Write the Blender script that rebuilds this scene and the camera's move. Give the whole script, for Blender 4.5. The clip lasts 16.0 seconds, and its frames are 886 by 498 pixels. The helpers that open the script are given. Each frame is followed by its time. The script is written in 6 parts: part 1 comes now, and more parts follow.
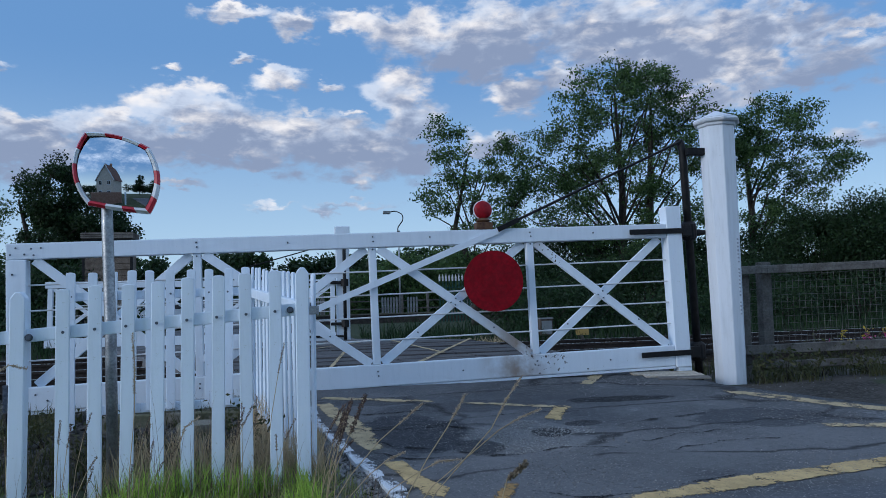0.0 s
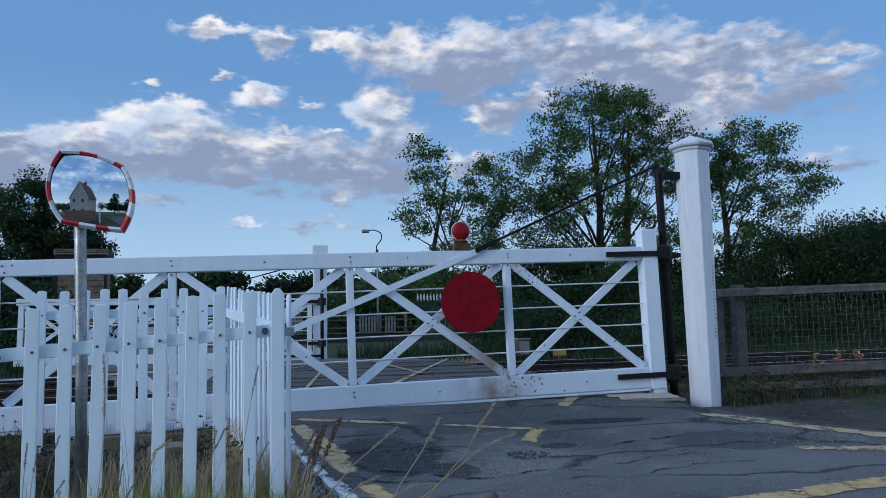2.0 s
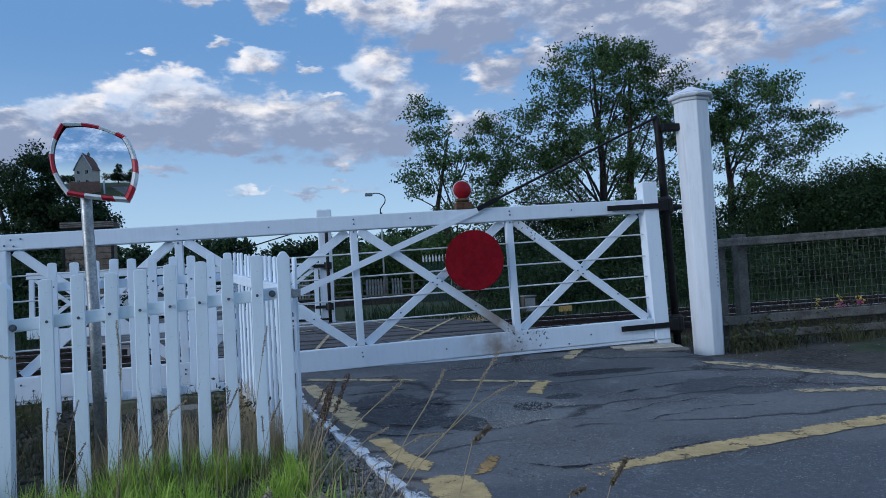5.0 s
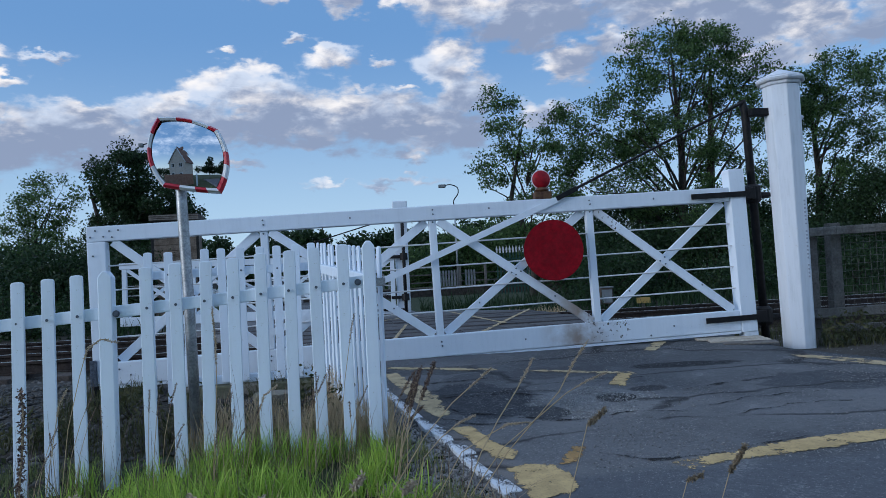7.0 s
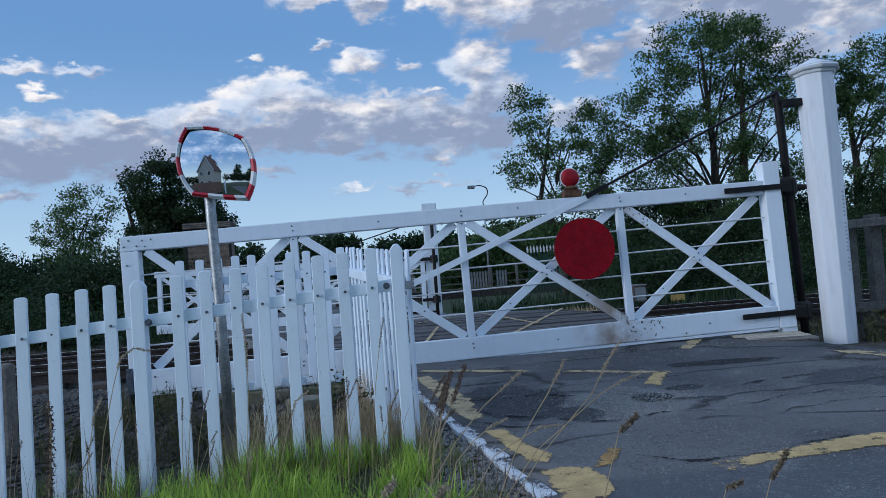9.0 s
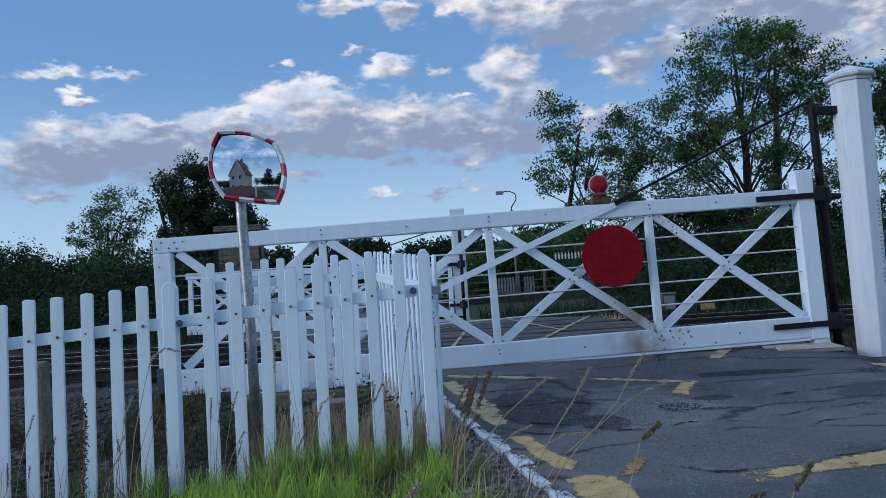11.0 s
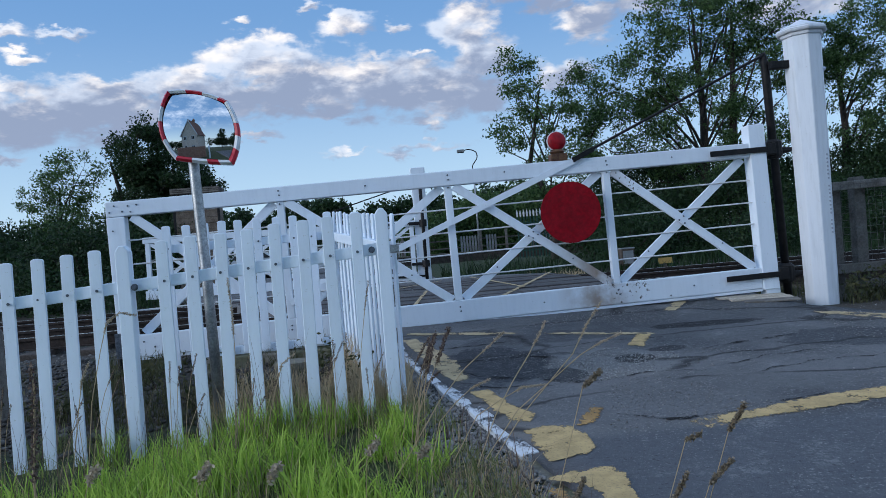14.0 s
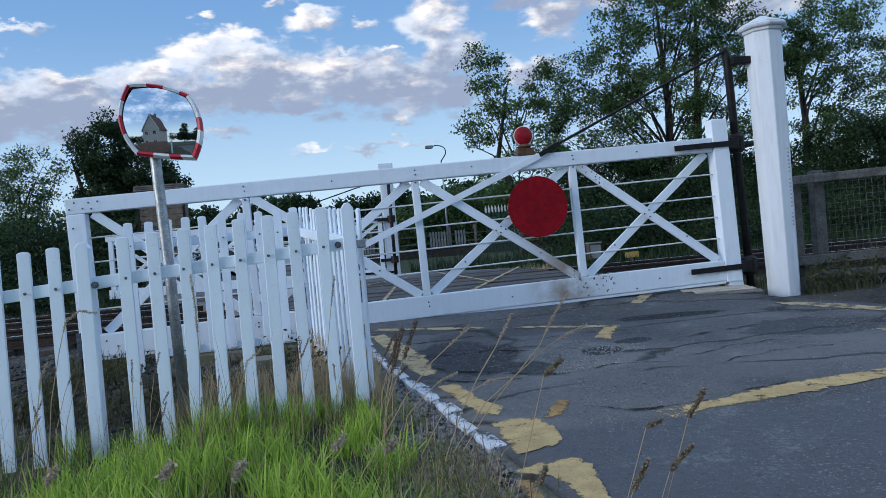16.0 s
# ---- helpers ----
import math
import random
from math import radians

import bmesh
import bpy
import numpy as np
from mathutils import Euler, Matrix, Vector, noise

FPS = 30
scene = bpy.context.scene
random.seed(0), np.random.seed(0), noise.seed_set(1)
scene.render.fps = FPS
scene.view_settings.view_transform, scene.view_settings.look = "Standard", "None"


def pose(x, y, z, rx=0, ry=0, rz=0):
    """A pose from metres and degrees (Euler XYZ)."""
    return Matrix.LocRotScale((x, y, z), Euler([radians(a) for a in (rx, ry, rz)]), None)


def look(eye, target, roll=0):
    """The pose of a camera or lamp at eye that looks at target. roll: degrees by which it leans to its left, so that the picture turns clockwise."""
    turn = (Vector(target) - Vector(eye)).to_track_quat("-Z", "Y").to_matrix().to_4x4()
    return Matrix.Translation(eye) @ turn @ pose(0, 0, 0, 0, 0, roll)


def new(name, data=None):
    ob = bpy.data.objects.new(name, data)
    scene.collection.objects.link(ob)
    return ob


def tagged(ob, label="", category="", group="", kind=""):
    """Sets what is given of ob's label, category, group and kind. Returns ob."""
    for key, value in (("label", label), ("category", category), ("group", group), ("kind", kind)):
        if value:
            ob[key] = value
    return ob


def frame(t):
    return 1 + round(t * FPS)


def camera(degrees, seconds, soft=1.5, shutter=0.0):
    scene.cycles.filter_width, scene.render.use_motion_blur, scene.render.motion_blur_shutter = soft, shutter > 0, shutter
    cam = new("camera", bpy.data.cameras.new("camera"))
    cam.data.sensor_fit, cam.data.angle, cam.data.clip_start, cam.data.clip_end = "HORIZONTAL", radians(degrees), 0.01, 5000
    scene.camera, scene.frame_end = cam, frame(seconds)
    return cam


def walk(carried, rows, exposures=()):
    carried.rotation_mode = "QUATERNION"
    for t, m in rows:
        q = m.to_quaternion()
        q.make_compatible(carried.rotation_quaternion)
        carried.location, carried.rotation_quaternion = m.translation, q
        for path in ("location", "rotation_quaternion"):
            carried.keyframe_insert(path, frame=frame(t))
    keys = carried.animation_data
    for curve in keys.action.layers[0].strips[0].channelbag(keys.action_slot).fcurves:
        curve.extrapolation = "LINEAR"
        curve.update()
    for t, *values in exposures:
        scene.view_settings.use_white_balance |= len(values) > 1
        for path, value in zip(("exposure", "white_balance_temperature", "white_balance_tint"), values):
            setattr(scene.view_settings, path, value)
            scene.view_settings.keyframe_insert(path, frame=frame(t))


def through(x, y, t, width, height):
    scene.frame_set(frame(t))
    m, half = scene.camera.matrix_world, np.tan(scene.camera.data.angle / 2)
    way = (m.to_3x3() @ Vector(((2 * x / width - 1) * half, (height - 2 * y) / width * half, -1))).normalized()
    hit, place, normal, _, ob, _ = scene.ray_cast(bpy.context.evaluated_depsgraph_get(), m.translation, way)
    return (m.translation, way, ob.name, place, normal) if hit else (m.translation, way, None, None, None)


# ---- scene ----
cam = camera(61.6, 16.0, soft=0.35)
PATH = [
    (0, (-1.974, -7.271, 0.813), (-1.5805, -5.3168, 0.9749), -1.65),
    (0.5, (-1.965, -7.297, 0.806), (-1.5615, -5.3458, 0.9798), -1.83),
    (1, (-1.957, -7.282, 0.813), (-1.5380, -5.3356, 1.0031), -1.86),
    (1.5, (-1.976, -7.263, 0.826), (-1.5382, -5.3226, 1.0343), -1.90),
    (2, (-1.964, -7.28, 0.83), (-1.5145, -5.3426, 1.0413), -1.31),
    (2.5, (-1.966, -7.282, 0.807), (-1.5004, -5.3444, 0.9768), -1.32),
    (3, (-1.975, -7.289, 0.819), (-1.4955, -5.3502, 0.9242), -1.94),
    (5.5, (-1.957, -7.355, 0.804), (-1.5421, -5.4015, 0.9112), -3.74),
    (6, (-1.977, -7.351, 0.81), (-1.6276, -5.3842, 0.9087), -3.26),
    (6.5, (-2.013, -7.343, 0.807), (-1.7253, -5.3662, 0.9054), -3.04),
    (7, (-2.025, -7.341, 0.794), (-1.7822, -5.3581, 0.8894), -3.01),
    (7.5, (-2.01, -7.32, 0.797), (-1.7905, -5.3345, 0.8943), -3.42),
    (8, (-2.005, -7.316, 0.8), (-1.8008, -5.3288, 0.8957), -3.87),
    (8.5, (-1.997, -7.319, 0.797), (-1.8119, -5.3300, 0.8960), -4.15),
    (9, (-2.006, -7.306, 0.797), (-1.8452, -5.3152, 0.9016), -4.26),
    (11.5, (-2.002, -7.325, 0.798), (-1.9266, -5.3303, 0.9231), -3.17),
    (12, (-2.01, -7.315, 0.8), (-1.9415, -5.3198, 0.9203), -3.02),
    (12.5, (-2.008, -7.325, 0.799), (-1.9242, -5.3294, 0.9018), -3.05),
    (13, (-1.989, -7.308, 0.794), (-1.8727, -5.3126, 0.8638), -3.33),
    (13.5, (-1.985, -7.314, 0.787), (-1.8346, -5.3200, 0.8230), -3.87),
    (14, (-1.975, -7.333, 0.789), (-1.7955, -5.3411, 0.7965), -4.54),
    (14.5, (-1.963, -7.337, 0.789), (-1.7609, -5.3473, 0.7757), -5.07),
    (15, (-1.954, -7.331, 0.784), (-1.7277, -5.3440, 0.7628), -5.29),
    (15.5, (-1.953, -7.333, 0.779), (-1.7034, -5.3487, 0.7610), -5.34),
    (16, (-1.96, -7.323, 0.777), (-1.6998, -5.3400, 0.7675), -4.99),
]
walk(cam, [(t, look(eye, at, roll)) for t, eye, at, roll in PATH], [(0, 0.23, 5500, 8), (3, 0.23, 5500, 8), (6, 0.28, 5540, 8), (9, 0.27, 5560, 8), (12.5, 0.20, 5560, 8), (14.5, 0.50, 5730, 8), (16, 0.54, 5820, 8)])

# ---- world and sun ----
SUN_EL, SUN_AZ = 16.0, -108.0          # a low evening sun behind thin cloud; azimuth clockwise from +y
world = bpy.data.worlds.new("evening_sky")
scene.world = world
world.use_nodes = True


class Nodes:
    """Short hand for node trees."""

    def __init__(self, tree):
        self.t = tree
        self.t.nodes.clear()

    def add(self, kind, **kw):
        n = self.t.nodes.new(kind)
        for k, v in kw.items():
            if k == "op":
                n.operation = v
            elif k == "blend":
                n.blend_type = v
            elif k == "data":
                n.data_type = v
        return n

    def link(self, a, b):
        self.t.links.new(a, b)

    def put(self, socket, v):
        if isinstance(v, bpy.types.NodeSocket):
            self.t.links.new(v, socket)
        else:
            socket.default_value = v

    def math(self, op, a, b=0.0, c=0.0, clamp=False):
        n = self.add("ShaderNodeMath", op=op)
        n.use_clamp = clamp
        for i, v in enumerate((a, b, c)):
            self.put(n.inputs[i], v)
        return n.outputs[0]

    def mix(self, f, a, b, blend="MIX"):
        n = self.add("ShaderNodeMixRGB", blend=blend)
        self.put(n.inputs[0], f)
        for i, v in ((1, a), (2, b)):
            self.put(n.inputs[i], v if isinstance(v, bpy.types.NodeSocket) else (*v[:3], 1))
        return n.outputs[0]

    def noise(self, vec, scale, detail=4.0, rough=0.55, distort=0.0):
        n = self.add("ShaderNodeTexNoise")
        if vec is not None:
            self.link(vec, n.inputs["Vector"])
        n.inputs["Scale"].default_value = scale
        n.inputs["Detail"].default_value = detail
        n.inputs["Roughness"].default_value = rough
        n.inputs["Distortion"].default_value = distort
        return n.outputs[0]

    def span(self, v, a, b, lo=0.0, hi=1.0):
        n = self.add("ShaderNodeMapRange")
        n.interpolation_type = "SMOOTHSTEP"
        for i, x in enumerate((v, a, b, lo, hi)):
            self.put(n.inputs[i], x)
        return n.outputs[0]


def build_sky():
    k = Nodes(world.node_tree)
    sky = k.add("ShaderNodeTexSky")
    sky.sky_type, sky.sun_disc = "NISHITA", False
    sky.sun_elevation, sky.sun_rotation = radians(SUN_EL), radians(SUN_AZ)
    sky.air_density, sky.dust_density, sky.ozone_density = 1.0, 0.6, 2.0
    where = k.add("ShaderNodeTexCoord").outputs["Generated"]
    sep = k.add("ShaderNodeSeparateXYZ")
    k.link(where, sep.inputs[0])
    x, y, z = sep.outputs
    deg = 180 / math.pi
    az = k.math("MULTIPLY", k.math("ARCTAN2", x, y), deg)
    el = k.math("MULTIPLY", k.math("ARCSINE", z), deg)
    # wobble so that no cloud has a drawn edge
    flat = k.add("ShaderNodeCombineXYZ")
    k.put(flat.inputs[0], k.math("MULTIPLY", x, 57.3)), k.put(flat.inputs[1], k.math("MULTIPLY", y, 57.3)), k.put(flat.inputs[2], k.math("MULTIPLY", z, 115.0))
    n1 = k.noise(flat.outputs[0], 0.16, 7, 0.6)
    n2 = k.noise(flat.outputs[0], 0.55, 5, 0.55)
    shift = k.math("MULTIPLY", k.math("SUBTRACT", n1, 0.5), 6.0)
    az2 = k.math("ADD", az, shift)
    el2 = k.math("ADD", el, k.math("MULTIPLY", k.math("SUBTRACT", n2, 0.5), 3.0))
    total, lift, mass = None, None, None
    band = ((-24.0, 11.0, 6.5, 2.09, 1.1, 0.6), (-17.9, 11.6, 6.5, 2.18, 1.1, 0.5), (-24.4, 13.3, 1.5, 0.74, 0.95, 0), (-18.7, 12.9, 4.4, 1.13, 1, 0.1), (-14.7, 13.4, 3.5, 1.22, 1, 0.1),
            (-12.3, 13.8, 2.4, 0.96, 0.95, 0), (-7.7, 15.4, 4.6, 1.48, 1.1, -0.15), (-10.3, 12.6, 6.5, 1.96, 1.1, 0.6), (-4.4, 12.8, 5.7, 2.00, 1.15, 0.65), (0.8, 13.0, 6.1, 2.27, 1.15, 0.7),
            (5.6, 12.3, 4.8, 2.27, 1.1, 0.6), (9.0, 11.4, 3.0, 1.74, 0.95, 0.5), (-2.8, 11.4, 2.6, 0.87, 0.95, -0.1), (4.8, 10.3, 2.3, 0.87, 0.95, -0.1), (-8.4, 9.8, 3.0, 0.39, 0.75, 0.1))
    puffs = ((-24.2, 16.6, 2.8, 0.65, 0.95, 0), (-23.1, 15.0, 1.7, 0.48, 0.9, -0.1), (-20.2, 16.8, 2.1, 0.39, 0.8, 0), (-8.9, 18.0, 1.1, 0.44, 0.95, -0.1), (-0.8, 17.5, 2.1, 0.87, 1, -0.1),
             (-3.5, 18.9, 0.8, 0.39, 0.9, 0), (3.1, 17.1, 1.1, 0.52, 0.85, 0), (1.4, 15.3, 1.5, 0.48, 0.75, 0.1), (4.9, 15.2, 1.0, 0.44, 0.8, 0), (-1.3, 8.2, 2.4, 0.44, 0.66, 0.1),
             (3.3, 8.0, 3.3, 0.44, 0.66, 0.1), (-25.1, 8.2, 2.2, 0.44, 0.8, 0), (18.1, 16.2, 2.4, 1.39, 1.05, -0.1), (37.1, 15.1, 2.2, 1.05, 0.9, 0), (34.1, 14.8, 2.2, 1.22, 1, 0))
    high_bank = ((-3.8, 21.9, 4.1, 0.70, 1, 0), (0.6, 21.4, 1.8, 0.96, 1, 0), (5.5, 21.7, 3.0, 0.87, 1, 0.1), (10.3, 20.6, 5.2, 1.96, 1.1, 0.35), (14.7, 19.0, 4.8, 1.83, 1.1, 0.45),
                 (8.4, 16.5, 2.3, 2.00, 1.1, -0.15), (9.3, 14.5, 2.4, 1.83, 1, 0.35), (16.0, 20.8, 5.7, 2.18, 1.1, 0.4), (21.1, 17.2, 2.2, 1.39, 1, 0.1), (25.8, 20.0, 6.5, 2.70, 1.15, 0.6),
                 (31.2, 17.4, 6.1, 2.70, 1.15, 0.5), (14.8, 12.7, 1.7, 1.22, 0.9, 0.2), (31.6, 14.7, 3.5, 1.57, 1, 0.2))
    east = ((35.1, 16.4, 2.7, 1.13, 1, -0.1), (38.3, 17.0, 1.8, 0.96, 1, 0), (33.4, 18.9, 7.0, 2.00, 1, 0.5), (39.4, 15.9, 4.8, 1.57, 0.85, 0.4),
            (37.8, 19.7, 1.5, 0.61, 0.9, 0), (41.3, 17.8, 2.8, 0.70, 0.8, 0.1), (42.8, 16.7, 2.2, 0.78, 0.9, 0), (42.1, 10.7, 3.0, 1.05, 0.72, 0.6))
    grey = None
    for a0, e0, wa, we, s, g in band + puffs + high_bank + east:
        da = k.math("MULTIPLY", k.math("SUBTRACT", az2, a0), 1 / wa)
        de = k.math("MULTIPLY", k.math("SUBTRACT", el2, e0), 1 / we)
        r2 = k.math("ADD", k.math("MULTIPLY", da, da), k.math("MULTIPLY", de, de))
        f = k.math("MULTIPLY", k.math("EXPONENT", k.math("MULTIPLY", r2, -0.9)), s)
        rise = k.math("MULTIPLY", f, k.math("ADD", de, k.math("MULTIPLY", da, -0.35)))
        total = f if total is None else k.math("MAXIMUM", total, f)
        lift = rise if lift is None else k.math("ADD", lift, rise)
        mass = f if mass is None else k.math("ADD", mass, f)
        dull = k.math("MULTIPLY", f, g)
        grey = dull if grey is None else k.math("ADD", grey, dull)
    # broken cloud all round and overhead, outside the strip above
    high = k.math("MULTIPLY", k.span(el, 25, 40), 0.50)
    side = k.math("MULTIPLY", k.math("MULTIPLY", k.span(k.math("ABSOLUTE", az), 46, 60), k.span(el, 6, 14)), 0.40)
    total = k.math("MAXIMUM", total, k.math("MAXIMUM", high, side))
    n3 = k.noise(flat.outputs[0], 0.40, 7, 0.54)
    n4 = k.noise(flat.outputs[0], 0.07, 7, 0.6)
    out_of = k.math("MAXIMUM", k.span(el, 26, 45), k.span(k.math("ABSOLUTE", az), 60, 110))
    n3 = k.math("ADD", k.math("MULTIPLY", n3, k.math("SUBTRACT", 1.0, out_of)), k.math("MULTIPLY", n4, out_of))
    dens = k.math("ADD", total, k.math("MULTIPLY", k.math("SUBTRACT", n3, 0.5), 1.45))
    cover = k.span(dens, 0.27, 0.78)
    top = k.math("DIVIDE", lift, k.math("ADD", mass, 0.05))
    billow = k.noise(flat.outputs[0], 0.75, 4, 0.5)
    shade = k.span(k.math("ADD", k.math("ADD", top, k.math("MULTIPLY", k.math("SUBTRACT", n1, 0.5), 1.3)), k.math("MULTIPLY", k.math("SUBTRACT", billow, 0.5), 1.2)), -0.50, 0.75, 0.9, 0.0)
    heavy = k.math("MULTIPLY", k.math("DIVIDE", grey, k.math("ADD", mass, 0.05)), 0.85)
    streak = k.noise(flat.outputs[0], 0.33, 6, 0.58, 0.6)
    core = k.math("ADD", k.math("ADD", k.span(dens, 0.75, 1.35, 0.0, 0.4), heavy), shade)
    core = k.math("ADD", core, k.math("MULTIPLY", k.math("SUBTRACT", streak, 0.5), 2.2))
    core = k.span(core, 0.0, 1.3)
    warm = k.span(k.noise(flat.outputs[0], 0.3, 3), 0.4, 0.62)
    lit = k.mix(warm, (0.72, 0.72, 0.75), (1.10, 0.95, 0.81))
    tone = k.mix(core, lit, (0.30, 0.325, 0.41))
    over = k.math("MAXIMUM", k.span(el, 26, 45), k.span(k.math("ABSOLUTE", az), 60, 110))
    tone = k.mix(over, tone, k.mix(core, (0.95, 1.0, 1.1), (0.55, 0.63, 0.78)))
    haze = k.span(el, 0, 20)
    blue = k.mix(haze, (0.60, 0.74, 0.83), (0.20, 0.36, 0.61))
    base = k.mix(0.25, blue, k.mix(1.0, sky.outputs[0], (0.09, 0.09, 0.09), "MULTIPLY"))
    full = k.mix(k.math("MULTIPLY", cover, 0.93), base, tone)
    bg = k.add("ShaderNodeBackground")
    k.link(full, bg.inputs[0])
    bg.inputs[1].default_value = 0.85
    out = k.add("ShaderNodeOutputWorld")
    k.link(bg.outputs[0], out.inputs[0])


build_sky()
sun = new("sun", bpy.data.lights.new("sun", "SUN"))
sun.data.energy, sun.data.angle, sun.data.color = 1.15, radians(20), (1.0, 0.95, 0.90)
sun.matrix_world = look((0, 0, 30), (30 * -math.sin(radians(SUN_AZ)), 30 * -math.cos(radians(SUN_AZ)), 30 - 30 * math.tan(radians(SUN_EL))))

# ---- materials ----


def material(name, paint, rough=0.7, metal=0.0, bump=0.3, bump_scale=60.0, spec=0.4, coords="Object"):
    """paint(k, vec) gives the base colour; fine relief comes from noise."""
    m = bpy.data.materials.new(name)
    m.use_nodes = True
    k = Nodes(m.node_tree)
    vec = k.add("ShaderNodeTexCoord").outputs[coords]
    out, bsdf = k.add("ShaderNodeOutputMaterial"), k.add("ShaderNodeBsdfPrincipled")
    k.link(bsdf.outputs[0], out.inputs[0])
    k.put(bsdf.inputs["Base Color"], paint(k, vec))
    r = k.noise(vec, bump_scale * 0.3, 3)
    k.put(bsdf.inputs["Roughness"], k.span(r, 0.3, 0.7, max(rough - min(0.1, rough * 0.5), 0.0), min(rough + min(0.1, rough * 0.5), 1)))
    bsdf.inputs["Metallic"].default_value = metal
    bsdf.inputs["Specular IOR Level"].default_value = spec
    if bump:
        b = k.add("ShaderNodeBump")
        b.inputs["Strength"].default_value = bump
        b.inputs["Distance"].default_value = 0.01
        k.put(b.inputs["Height"], k.noise(vec, bump_scale, 5, 0.6))
        k.link(b.outputs[0], bsdf.inputs["Normal"])
    return m


def two(a, b, scale, lo=0.35, hi=0.65, fine=None, vary=0.0):
    """Two colours by coarse noise, a third scale of fine grain, and a per-object shift."""
    def paint(k, vec):
        c = k.mix(k.span(k.noise(vec, scale, 5, 0.6), lo, hi), a, b)
        if fine:
            g = k.span(k.noise(vec, fine, 3, 0.7), 0.3, 0.7, 0.75, 1.2)
            c = k.mix(1.0, c, k.add_grey(g), "MULTIPLY")
        if vary:
            r = k.add("ShaderNodeObjectInfo").outputs["Random"]
            c = k.mix(1.0, c, k.add_grey(k.math("ADD", k.math("MULTIPLY", r, vary), 1 - vary / 2)), "MULTIPLY")
        return c
    return paint


def add_grey(self, v):
    n = self.add("ShaderNodeCombineColor")
    for i in range(3):
        self.put(n.inputs[i], v)
    return n.outputs[0]


Nodes.add_grey = add_grey


def white_paint(base, streak, low=(0.30, 0.33, 0.25), dirt=0.35):
    """Old white gloss: faint streaks and specks of grime, some algae on rough spots."""
    def paint(k, vec):
        s = k.add("ShaderNodeMapping")
        s.inputs["Scale"].default_value = (9, 9, 1.1)
        k.link(vec, s.inputs["Vector"])
        c = k.mix(k.span(k.noise(s.outputs[0], 2.0, 5, 0.65), 0.42, 0.75), base, streak)
        spots = k.span(k.noise(vec, 45, 4, 0.6), 0.66, 0.74, 0, dirt)
        c = k.mix(spots, c, low)
        r = k.add("ShaderNodeObjectInfo").outputs["Random"]
        return k.mix(1.0, c, k.add_grey(k.math("ADD", k.math("MULTIPLY", r, 0.07), 0.95)), "MULTIPLY")
    return paint


WHITE = material("white_gloss_paint", white_paint((0.74, 0.80, 0.87), (0.69, 0.75, 0.82)), 0.45, 0, 0.12, 35)
PICKET = material("white_picket_paint", white_paint((0.72, 0.80, 0.90), (0.64, 0.72, 0.80), dirt=0.5), 0.5, 0, 0.15, 40)
POSTW = material("white_post_paint", white_paint((0.68, 0.71, 0.76), (0.58, 0.61, 0.65), (0.35, 0.27, 0.2)), 0.5, 0, 0.15, 30)


def rail_paint(k, vec):
    c = white_paint((0.74, 0.80, 0.87), (0.69, 0.75, 0.82))(k, vec)
    sep = k.add("ShaderNodeSeparateXYZ")
    k.link(vec, sep.inputs[0])
    near = k.math("SUBTRACT", 1.0, k.math("ABSOLUTE", k.math("MULTIPLY", k.math("SUBTRACT", sep.outputs[0], 0.22), 2.2)), clamp=True)
    m = k.math("MULTIPLY", near, k.span(k.noise(vec, 5, 4, 0.55), 0.22, 0.62), clamp=True)
    c = k.mix(k.math("MULTIPLY", m, 0.9), c, (0.23, 0.15, 0.085))
    by = k.math("SUBTRACT", 1.0, k.math("ABSOLUTE", k.math("MULTIPLY", k.math("SUBTRACT", sep.outputs[0], 0.52), 3.6)), clamp=True)
    chips = k.math("MULTIPLY", k.span(k.noise(vec, 30, 3, 0.6), 0.60, 0.63), k.span(by, 0.1, 0.4))
    return k.mix(chips, c, (0.08, 0.07, 0.06))


RAILW = material("stained_white_rail_paint", rail_paint, 0.5, 0, 0.15, 35)
RED = material("red_target_paint", two((0.26, 0.004, 0.012), (0.19, 0.003, 0.009), 5, 0.3, 0.7, 30), 0.75, 0, 0.1, 50, 0.15)
BLACK = material("black_ironwork", two((0.006, 0.006, 0.007), (0.014, 0.013, 0.013), 12, fine=60), 0.55, 0, 0.3, 50, 0.25)
# grey-white letters, darkened so the colour holds the shade of their relief
LETTER = material("raised_lettering_shade_grey", two((0.30, 0.32, 0.36), (0.42, 0.44, 0.48), 30), 0.6, 0, 0.1)
BOLT = material("dark_bolt_iron", two((0.05, 0.062, 0.085), (0.11, 0.13, 0.165), 40), 0.5, 0.4, 0.2, 80)
GALV = material("galvanised_steel", two((0.30, 0.31, 0.32), (0.42, 0.43, 0.44), 14, fine=70), 0.45, 0.7, 0.15, 60)
WIRE = material("white_wire", two((0.75, 0.75, 0.75), (0.6, 0.6, 0.6), 8), 0.4, 0.2, 0.0)
MESHW = material("rusted_mesh_wire", two((0.10, 0.095, 0.09), (0.17, 0.16, 0.15), 10), 0.6, 0.5, 0.0)
WOOD = material("weathered_grey_wood", two((0.11, 0.097, 0.085), (0.19, 0.175, 0.155), 5, fine=50, vary=0.2), 0.85, 0, 0.6, 40)
PALEW = material("pale_bare_board", two((0.42, 0.36, 0.28), (0.55, 0.49, 0.40), 4, fine=45), 0.85, 0, 0.6, 40)
CLAD = material("brown_cladding_board", two((0.11, 0.083, 0.062), (0.18, 0.145, 0.115), 5, fine=40, vary=0.25), 0.8, 0, 0.5, 40)
